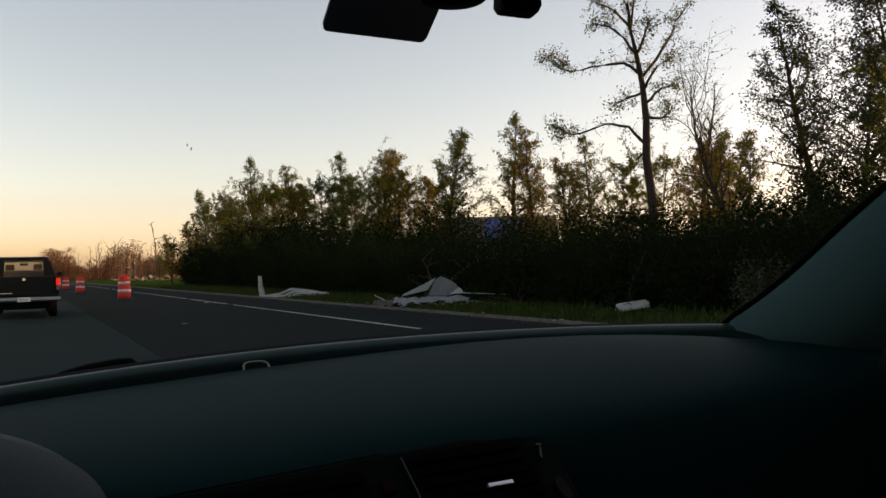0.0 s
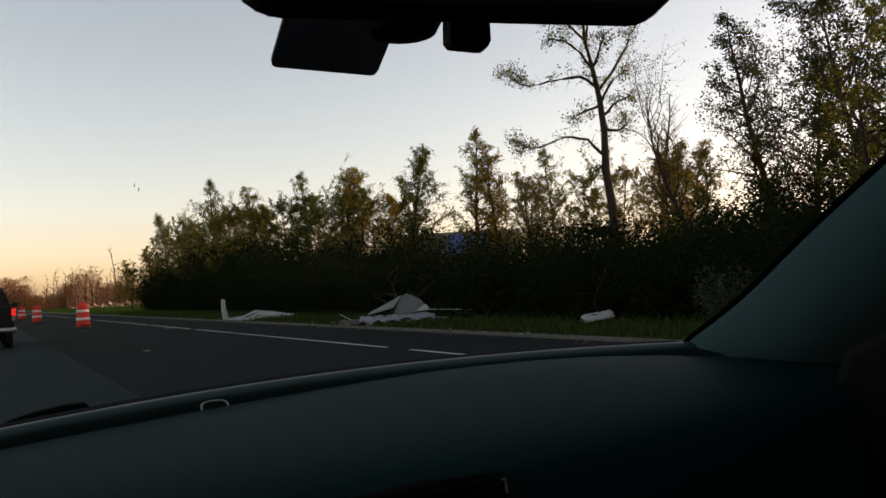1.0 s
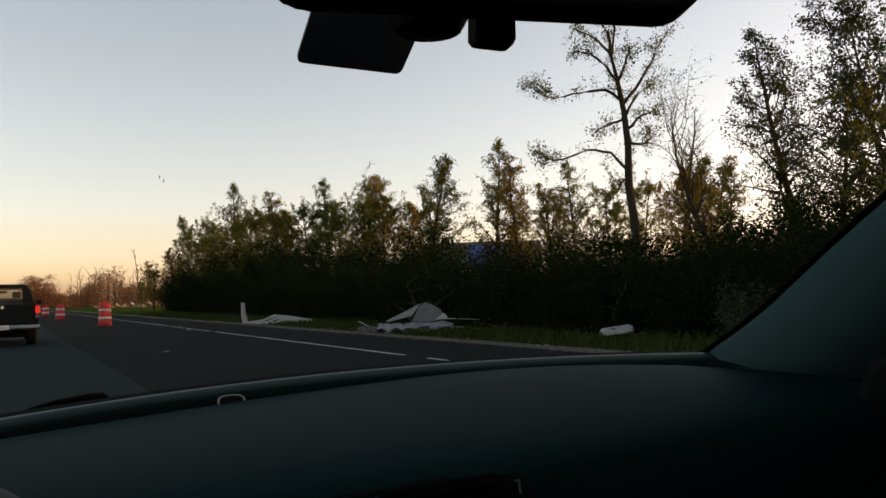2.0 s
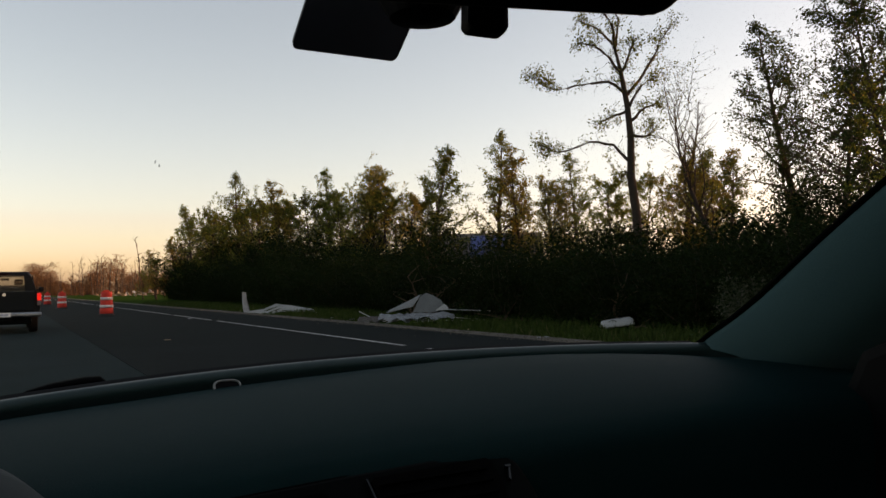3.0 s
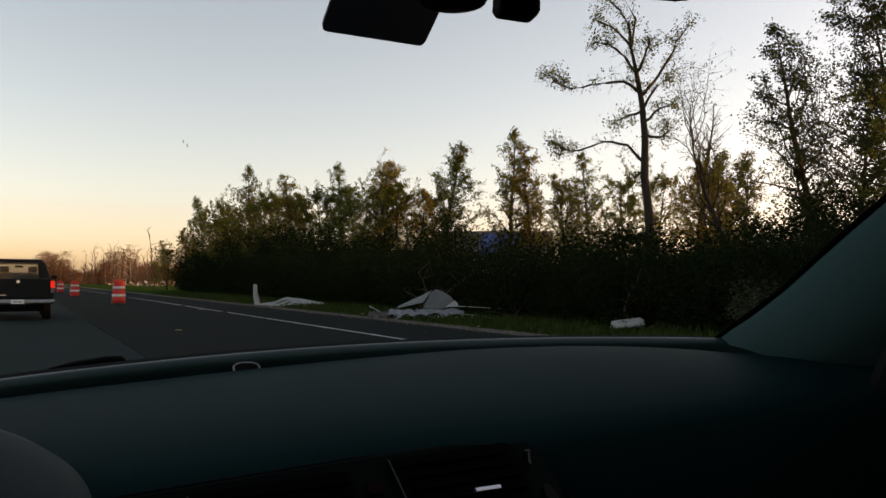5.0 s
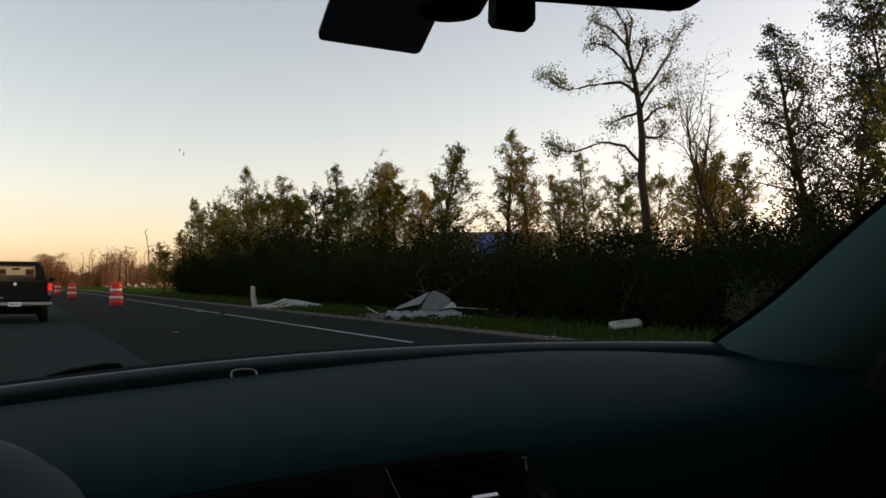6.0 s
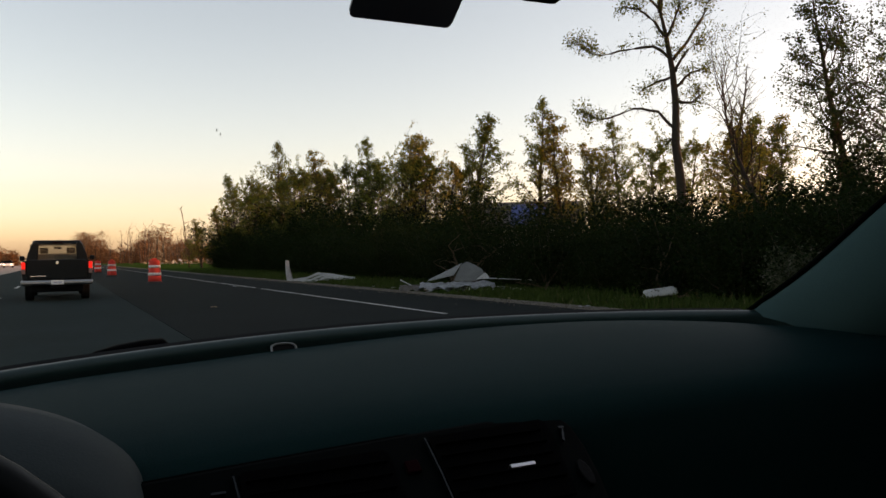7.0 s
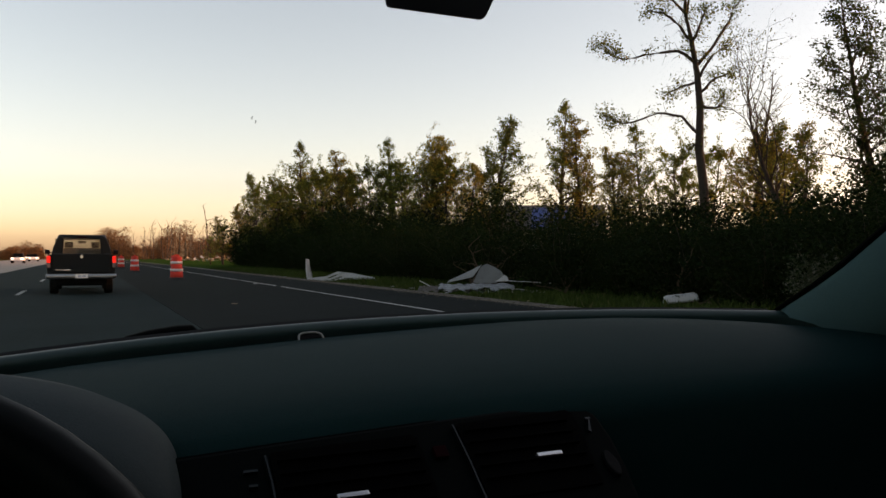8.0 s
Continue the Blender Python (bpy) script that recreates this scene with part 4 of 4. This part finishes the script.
c0 = far_car((-9.0, 130.0, -0.004))
for at in ((-9.4, 175.0, -0.004), (-12.5, 215.0, -0.004), (-9.2, 260.0, -0.004)):
    far_car(at, c0)


def digger():
    root = thing("excavator", "yellow excavator standing far off beyond the median", "excavator", at=(-19.5, 150.0, -0.06), turn=20)
    part("track", box_bm(-1.6, 1.6, -1.8, 1.8, 0, 0.9, 0.2), "black", root)
    part("cab", box_bm(-1.4, 1.3, -1.5, 1.6, 0.9, 2.7, 0.15, 0.1), "yellow", root)
    v, f = tube_data([(0.5, -1.2, 1.8), (0.5, -4.0, 5.2), (0.5, -6.2, 4.0), (0.5, -6.8, 1.4)], [0.35, 0.3, 0.25, 0.2], 4)
    mesh_ob("arm", v, f, "yellow", root)


digger()


# ---- the car that carries the camera ----
car = thing("car", "dark grey car interior with dashboard, mirror and steering wheel", "car")


def rim_y(x):
    return 1.0 - 0.16 * ((x - 0.25) / 0.67) ** 2


def rim_z(x):
    return 0.98 - 0.05 * (x - 0.7) ** 2


def loft(name, sections, material, parent, label="", smooth=True):
    """A skin through rows of points, all rows of one length."""
    n = len(sections[0])
    v = [p for s in sections for p in s]
    f = [(a * n + k, a * n + k + 1, (a + 1) * n + k + 1, (a + 1) * n + k) for a in range(len(sections) - 1) for k in range(n - 1)]
    return mesh_ob(name, v, f, material, parent, label, smooth)


def lip_drop(x):
    """How far the dashboard's front lip lies below the windscreen ridge."""
    return float(np.interp(x, (-0.4, 0.0, 0.15, 0.28, 0.37, 0.45, 0.52, 0.6, 0.68, 0.76, 0.84, 0.91, 1.02),
                           (0.017, 0.0145, 0.0162, 0.0152, 0.0138, 0.0118, 0.0096, 0.0084, 0.0081, 0.0096, 0.013, 0.0178, 0.0245)))


def dashboard():
    # distance back from the windscreen edge, drop below it: a rolled ridge, a deep gap, then the padded top
    roll = [(0.05, -0.05), (0.012, -0.012), (0.002, -0.0008), (-0.004, 0.0008), (-0.009, 0.0006), (-0.013, -0.0006), (-0.0165, -0.0028),
            (-0.0185, -0.0055), (-0.0186, -0.0085), (-0.0172, -0.0125), (-0.012, -0.022), (0.002, -0.046)]
    pad = [(-0.0365, -0.046), (-0.0368, -0.008), (-0.0376, -0.0036), (-0.0400, -0.0010), (-0.045, 0.0), (-0.072, 0.0), (-0.11, 0.0), (-0.16, -0.001), (-0.22, -0.005), (-0.28, -0.011),
           (-0.33, -0.019), (-0.37, -0.029), (-0.393, -0.041), (-0.403, -0.057), (-0.404, -0.10), (-0.40, -0.2), (-0.38, -0.42)]
    ridge_rows, pad_rows = [], []
    for i in range(97):
        x = -0.40 + 1.42 * i / 96
        s = max(0.35, (rim_y(x) - 0.58) / 0.42)
        low = lip_drop(x)
        ridge_rows.append([(x, rim_y(x) + d, rim_z(x) + z) for d, z in roll])
        row = []
        for d, z in pad:
            fade = min(1.0, max(0.0, (0.37 + d) / 0.17))
            dd = d if d > -0.073 else -0.072 + (d + 0.072) * s
            row.append((x, rim_y(x) + dd, rim_z(x) + z - 0.011 * (1 - fade) - low * fade))
        pad_rows.append(row)
    dash = loft("dashboard", pad_rows, "dash", car, "dark grey grained dashboard")
    loft("windscreen_ridge", ridge_rows, "ridge", dash, "dark rolled ridge along the windscreen base")
    # small sun-load sensor: a rounded loop standing in the gap behind the ridge
    v, f = [], []
    for i in range(40):
        a = 2 * math.pi * i / 40
        c, q = math.cos(a), math.sin(a)
        ex, ez = 0.0152 * math.copysign(abs(c) ** 0.7, c), 0.0085 * math.copysign(abs(q) ** 0.7, q)
        for k in range(6):
            b = math.pi * k / 3
            v.append((ex + 0.0013 * math.cos(b) * c, ez + 0.0013 * math.cos(b) * q, 0.0013 * math.sin(b)))
    for i in range(40):
        for k in range(6):
            f.append((i * 6 + k, (i + 1) % 40 * 6 + k, (i + 1) % 40 * 6 + (k + 1) % 6, i * 6 + (k + 1) % 6))
    place = pose(0.2555, 0.957, 0.9555, 52)
    mesh_ob("sensor_ring", v, f, "ringgrey", dash, "small pale sensor ring", True).matrix_local = place
    cap = [(0.0138 * math.copysign(abs(math.cos(a)) ** 0.7, math.cos(a)), 0.0072 * math.copysign(abs(math.sin(a)) ** 0.7, math.sin(a))) for a in (2 * math.pi * i / 32 for i in range(32))]
    part("sensor_dome", prism_bm(cap, 0.006, place @ pose(0, 0, -0.0065, 90)), "black", dash)
    return dash


dash = dashboard()


def vents():
    """The centre panel leans back; it is drawn in its own plane: u across, v up the lean."""
    lean = Matrix(((1, 0, 0, 0.2748), (0, 0.590, 0.807, 0.6), (0, -0.807, 0.590, 0.917), (0, 0, 0, 1)))
    flat = lambda outline, depth, y=0.0, bevel=0.0: prism_bm(outline, depth, lean @ Matrix.Translation((0, y, 0)), bevel)
    quad = lambda u0, u1, v0, v1: [(u0, v0), (u1, v0), (u1, v1), (u0, v1)]
    outline = [(-0.27, -0.26), (0.10, -0.26), (0.132, -0.10), (0.1405, -0.060), (0.1440, -0.030), (0.1430, -0.006), (0.1360, 0.008), (0.1230, 0.0138),
               (0.05, 0.0112), (-0.02, 0.0080), (-0.14, 0.0012), (-0.22, -0.004), (-0.262, -0.016), (-0.27, -0.04)]
    panel = part("centre_panel", flat(outline, 0.03, 0.0, 0.003), "panel_black", car, "dark centre panel with two air vents")
    rim = part("panel_seam", flat([(u * 1.012, v + 0.003 if v > -0.02 else v) for u, v in outline], 0.01, 0.0035), "vent", panel, "black seam round the panel")
    for u0, u1, lean_in in ((-0.150, -0.034, 0.0), (0.004, 0.117, 0.010)):
        top = 0.0035 if u0 > 0 else -0.006
        v = part("air_vent", flat([(u0, -0.075), (u1 - lean_in, -0.075), (u1, -0.02), (u1, top - 0.004), (u1 - 0.004, top), (u0 + 0.003, top - 0.003), (u0, top - 0.006)], 0.003, -0.0022), "vent", panel, "black air vent opening")
        for k in range(5):
            z = top - 0.012 - 0.012 * k
            part("slat", flat(quad(u0 + 0.004, u1 - 0.004 - lean_in * 0.6, z - 0.0012, z), 0.004, -0.005), "vent", v)
        um, vm = (0.0713, -0.0430) if u0 > 0 else (-0.0992, -0.0568)
        part("vent_tab", flat(quad(um - 0.0118, um + 0.0118, vm - 0.0018, vm + 0.0018), 0.006, -0.0065, 0.0008), "silver", v, "bright metal vent tab")
    for u, v1 in ((0.0005, -0.001), (-0.1535, -0.012)):
        part("trim_strip", flat([(u - 0.0007, -0.075), (u + 0.0007, -0.075), (u + 0.0016, -0.035), (u + 0.0007, v1), (u - 0.0007, v1), (u + 0.0002, -0.035)], 0.003, -0.0035), "dull_trim", panel, "thin silver trim strip")
    part("vent_dial", flat([(0.126 + 0.0055 * math.cos(a), -0.058 + 0.013 * math.sin(a)) for a in (k * math.pi / 8 for k in range(16))], 0.004, -0.004, 0.001), "black", panel, "black vent thumb wheel")
    part("dial_mark", flat(quad(0.126, 0.1315, -0.0102, -0.0082), 0.003, -0.004), "dull_trim", panel, "small bright vent mark")
    part("dial_mark", flat([(0.1295, -0.009), (0.131, -0.009), (0.1245, -0.024), (0.1230, -0.022)], 0.003, -0.0036), "dull_trim", panel)
    for v0, w in ((-0.0241, 0.005), (-0.0368, 0.003)):
        part("dial_mark", flat(quad(-0.1655 - w, -0.1655 + w, v0 - 0.0010, v0 + 0.0010), 0.003, -0.003), "dull_trim", panel, "small bright vent mark")
    part("hazard_button", flat(quad(-0.0246, -0.0132, -0.0317, -0.0205), 0.004, -0.0035, 0.001), "hazard", panel, "dim red hazard button")


vents()


def binnacle():
    """The hood over the instruments."""
    rows = []
    for y, k, dz in ((0.90, 0.7, -0.055), (0.84, 0.86, -0.028), (0.74, 0.96, -0.008), (0.64, 1.0, 0.0), (0.60, 0.985, -0.004), (0.565, 0.965, -0.011), (0.545, 0.945, -0.018), (0.538, 0.925, -0.024)):
        row = []
        for i in range(61):
            a = math.pi * i / 60
            c, s = math.cos(a), math.sin(a)
            row.append((-0.152 + 0.22 * k * math.copysign(abs(c) ** 0.9, c), y - 0.024, 0.8497 + dz + 0.1355 * k * abs(s) ** 0.32 - 0.0197 * k * max(0.0, c) ** 2))
        rows.append(row)
    lip = rows[-1]
    face = [lip]
    for k, y in ((0.95, 0.521), (0.8, 0.536), (0.5, 0.546), (0.1, 0.551)):
        face.append([(-0.152 + (p[0] + 0.152) * k, y, 0.857 + (p[2] - 0.857) * k) for p in lip])
    hood = loft("instrument_hood", rows, "hood", car, "curved instrument hood")
    # the face's black is the shade inside the hood, put into its colour
    loft("instrument_face", face, "vent", hood, "instrument face blackened for the shade under the hood")
    # black box added behind the wheel to block a stray pale patch
    part("hood_blocker", box_bm(-0.40, 0.05, 0.56, 0.62, 0.30, 0.89, 0.01), "vent", hood)


binnacle()


def steering_wheel():
    w = part("steering_wheel", bmesh.new(), "leather", car, "dark leather steering wheel")
    v, f = [], []
    R, r, N, K = 0.181, 0.0165, 64, 14
    for i in range(N):
        a = 2 * math.pi * i / N
        for k in range(K):
            b = 2 * math.pi * k / K
            v.append(((R + r * math.cos(b)) * math.cos(a), r * 1.15 * math.sin(b), (R + r * math.cos(b)) * math.sin(a)))
    for i in range(N):
        for k in range(K):
            f.append((i * K + k, ((i + 1) % N) * K + k, ((i + 1) % N) * K + (k + 1) % K, i * K + (k + 1) % K))
    w.data.from_pydata(v, [], f)
    w.data.polygons.foreach_set("use_smooth", [True] * len(f))
    w.matrix_local = pose(-0.129, 0.37, 0.8355, -25)
    part("hub", lathe_bm([(0.02, -0.05), (0.07, -0.04), (0.075, -0.01), (0.05, 0.03)], 24), "black", w).matrix_local = pose(0, 0, 0, -90)
    for a in (0, 180, 270):
        part("spoke", box_bm(0.05, 0.185, -0.008, 0.008, -0.02, 0.02, 0.006, m=pose(0, 0.01, 0, 0, -a, 0)), "black", w)
    part("column", lathe_bm([(0.05, 0.0), (0.06, 0.3)], 16), "black", car).matrix_local = pose(-0.143, 0.39, 0.82, -108)


steering_wheel()


def pillar_line(t):
    """The inner edge of the windscreen pillar, from the dashboard (0) up to the roof (1)."""
    bow = 0.004 * max(0.0, 1 - abs(t) / 0.08) - 0.0066 * math.exp(-((t - 0.2) / 0.13) ** 2)
    return Vector((0.92 - 0.145 * t, 0.837 - 0.62 * t, 0.975 + 0.365 * t + bow))


def pillars_and_glass():
    # passenger side pillar trim, a broad rounded cover
    rows = []
    for i in range(25):
        t = -0.012 + 1.032 * i / 24
        p = pillar_line(t)
        wide = 0.30 - 0.16 * max(0, t)
        rows.append([p + Vector((0.012, 0.012, 0.004)), p, p + Vector((-0.003, -0.010, -0.002)), p + Vector((0.001, -0.20 * wide, -0.010)), p + Vector((0.008, -0.30 * wide, -0.020)),
                     p + Vector((0.022, -0.37 * wide, -0.032)), p + Vector((0.045, -0.405 * wide, -0.046)), p + Vector((0.085, -0.42 * wide, -0.062)), p + Vector((0.115, -0.42 * wide, -0.08))])
    loft("pillar_trim", rows, "trim", car, "grey windscreen pillar trim")
    rows = [[Vector((0.60 - q.x, q.y, q.z)) for q in row] for row in rows]
    loft("pillar_trim", rows, "trim", car, "grey windscreen pillar trim")
    # black border printed on the glass along the pillar and the base
    band = []
    for i in range(13):
        p = pillar_line(-0.05 + 1.05 * i / 12)
        band.append([p + Vector((0.004, 0.004, 0.0)), p + Vector((-0.004, 0.004, 0.0035)), p + Vector((-0.004, 0.008, 0.0035)), p + Vector((0.004, 0.010, 0.0))])
    loft("glass_border", band, "black", car, smooth=False)
    low = []
    for i in range(33):
        x = -0.32 + 1.24 * i / 32
        low.append([(x, rim_y(x) + 0.006, rim_z(x) - 0.004), (x, rim_y(x) + 0.022, rim_z(x) + 0.002), (x, rim_y(x) + 0.030, rim_z(x) - 0.006)])
    loft("glass_border", low, "black", car, smooth=False)
    # curved windscreen, a real pane with two faces
    n = 16
    grid = []
    for j in range(n + 1):
        t = j / n
        row = []
        for i in range(n + 1):
            x0 = -0.32 + 1.24 * i / n
            u = (x0 - 0.30) / 0.62
            side = pillar_line(t)
            x = 0.30 + u * (side.x - 0.30)
            bulge = (1 - u * u)
            row.append(Vector((x, side.y + bulge * (0.19 + 0.06 * math.sin(math.pi * t)) + 0.02, side.z + 0.02 * bulge)))
        grid.append(row)
    v = [p for r in grid for p in r] + [p + Vector((0, 0.004, 0.003)) for r in grid for p in r]
    N = (n + 1) ** 2
    f = []
    for j in range(n):
        for i in range(n):
            a = j * (n + 1) + i
            f += [(a, a + 1, a + n + 2, a + n + 1), (N + a, N + a + n + 1, N + a + n + 2, N + a + 1)]
    glass = mesh_ob("windscreen", v, f, "glass", car, "clear windscreen glass", smooth=True)
    glass.visible_shadow = False


pillars_and_glass()


def wiper():
    """The parked wiper's arm, low and tapering, with the hump of its pivot."""
    def ridge_of(rows, m):
        # rows: place along, half depth, height
        bm = bmesh.new()
        rings = [[bm.verts.new(m @ Vector(p)) for p in ((u, -d, -0.006), (u, -d * 0.8, h * 0.7), (u, -d * 0.3, h), (u, d * 0.3, h), (u, d * 0.8, h * 0.7), (u, d, -0.006))] for u, d, h in rows]
        for p, q in zip(rings, rings[1:]):
            for k in range(6):
                bm.faces.new((p[k], p[(k + 1) % 6], q[(k + 1) % 6], q[k]))
        bm.faces.new(rings[0][::-1])
        bm.faces.new(rings[-1])
        return bm
    w = part("wiper_arm", ridge_of([(-0.17, 0.004, 0.001), (-0.12, 0.008, 0.006), (-0.05, 0.012, 0.011), (0.03, 0.012, 0.012), (0.05, 0.008, 0.006)], pose(0.100, 1.045, 0.945, 0, -2, -4)), "vent", car, smooth=True)
    part("wiper_pivot", ridge_of([(-0.058, 0.006, -0.002), (-0.045, 0.014, 0.005), (-0.02, 0.019, 0.010), (0.015, 0.02, 0.013), (0.032, 0.018, 0.012), (0.04, 0.012, 0.004)], pose(0.094, 1.04, 0.956, 0, -3, -4)), "vent", w, smooth=True)


wiper()


def rear_mirror():
    m = pose(0.299, 0.445, 1.30, -6, 0, -18)
    out = []
    W, H, r = 0.152, 0.041, 0.034
    for cx, cz, a0 in ((W - r, H - r, 0), (-W + r, H - r, 90), (-W + r, -H + r, 180), (W - r, -H + r, 270)):
        for k in range(7):
            a = radians(a0 + 15 * k)
            out.append((cx + r * math.cos(a), cz + r * math.sin(a)))
    ob = part("rear_view_mirror", prism_bm(out, 0.028, m, 0.005), "black", car, "black rear-view mirror housing", smooth=False)
    part("mirror_glass", prism_bm([(x * 0.93, z * 0.6 + 0.010) for x, z in out], 0.002, m @ Matrix.Translation((0, -0.003, 0))), "mirror", ob, "mirror glass")
    part("mirror_stalk", prism_bm([(-0.012, -0.055), (0.014, -0.055), (0.017, -0.05), (0.013, 0.03), (-0.016, 0.03), (-0.015, -0.05)], 0.02, pose(0.327, 0.485, 1.305, 0, 3, -14), 0.004), "black", ob)
    bm = lathe_bm([(0.004, 0.0), (0.026, 0.004), (0.034, 0.018), (0.036, 0.06)], 20)
    part("sensor_housing", bm, "black", ob).matrix_local = pose(0.312, 0.56, 1.276)
    part("mirror_mount", box_bm(0.30, 0.34, 0.47, 0.56, 1.30, 1.33, 0.008), "black", ob)


rear_mirror()


def toll_card():
    corner = [Vector(p) for p in ((0.2355, 1.2715), (0.333, 1.2725), (0.372, 1.40), (0.262, 1.40))]
    out = []
    for k in range(4):   # rounded corners
        p, a, b = corner[k], corner[k - 1], corner[(k + 1) % 4]
        p0, p1 = p + (a - p).normalized() * 0.006, p + (b - p).normalized() * 0.006
        out += [p0.lerp(p, t).lerp(p.lerp(p1, t), t) for t in (0, 0.25, 0.5, 0.75, 1)]
    bm = bmesh.new()
    a = [bm.verts.new((x, 0.653 - 0.5 * (z - 1.27), z)) for x, z in out]
    b = [bm.verts.new(v.co + Vector((0, 0.0014, 0.0027))) for v in a]
    n = len(out)
    bm.faces.new(a), bm.faces.new(b[::-1])
    for k in range(n):
        bm.faces.new((a[k], b[k], b[(k + 1) % n], a[(k + 1) % n]))
    bmesh.ops.recalc_face_normals(bm, faces=bm.faces[:])
    ob = part("toll_card", bm, "card", None)
    tagged(ob, "dark blue plastic toll card stuck behind the mirror", "card")


toll_card()


def shell():
    """Plain closing panels of the car: roof, doors, floor, back, wheels."""
    part("roof", box_bm(-0.335, 0.935, -1.42, 0.215, 1.345, 1.385, 0.015), "headliner", car, "grey cloth headliner")
    part("floor_pan", box_bm(-0.42, 1.02, -1.9, 1.05, 0.18, 0.24, 0.02), "black", car)
    part("bulkhead", box_bm(-0.42, 1.02, 1.07, 1.11, 0.2, 0.93, 0.01), "black", car)
    part("bonnet", box_bm(-0.40, 1.00, 1.12, 2.1, 0.5, 0.72, 0.08, 0.06), "truck", car)
    for x in (-0.46, 1.0):
        part("door", box_bm(x, x + 0.06, -1.2, 0.9, 0.22, 0.93, 0.02), "trim", car)
    for x in (-0.345, 0.935):
        part("side_window", box_bm(x, x + 0.005, -1.25, 0.30, 0.93, 1.345), "dark_glass", car, "tinted side window glass").visible_shadow = True
    part("back_window", box_bm(-0.3, 0.9, -1.42, -1.415, 1.0, 1.35), "dark_glass", car, "tinted rear window glass")
    for x in (-0.36, 0.90):
        part("door_post", box_bm(x, x + 0.06, -0.75, -0.62, 0.9, 1.36, 0.015), "trim", car)
    part("rear_wall", box_bm(-0.42, 1.02, -1.9, -1.3, 0.22, 1.0, 0.08), "black", car)
    part("rear_post", box_bm(-0.36, -0.22, -1.45, -1.3, 0.95, 1.36, 0.02), "trim", car)
    part("rear_post", box_bm(0.82, 0.96, -1.45, -1.3, 0.95, 1.36, 0.02), "trim", car)
    for x in (-0.42, 1.02):
        for y in (1.5, -1.45):
            part("wheel", lathe_bm([(0.2, -0.1), (0.30, -0.105), (0.32, -0.09), (0.32, 0.09), (0.30, 0.105), (0.2, 0.1)], 24, "x"), "tyre", car).matrix_local = pose(x, y, 0.32)


shell()


def pillar_shade():
    # added black panel: stands in for the shade where the pillar trim turns away
    m = Matrix(((0, 1, 0, 0.89), (1, 0, 0, 0), (0, 0, 1, 0), (0, 0, 0, 1)))
    part("pillar_shade", prism_bm([(0.63, 0.55), (0.62, 0.90), (0.58, 0.985), (0.46, 1.04), (0.15, 1.06), (0.10, 0.55)], 0.035, m, 0.015), "black", car, "black panel standing in for the shade beyond the pillar")


pillar_shade()


def windscreen_speck():
    rng = np.random.default_rng(3)
    chunks = []
    for k in range(2):
        x, z = 0.143 + rng.normal(0, 0.0012), 1.185 + rng.normal(0, 0.0016)
        chunks.append(tube_data([(x, 0.75, z - 0.0016), (x + rng.normal(0, 0.0006), 0.7495, z), (x + 0.0004, 0.75, z + 0.0016)], [0.0002, 0.0005, 0.0002], 6))
    v, f = join_data(chunks)
    tagged(mesh_ob("insect_smear", v, f, "ringgrey"), "tiny grey insect smear on the windscreen glass", "smear")


windscreen_speck()
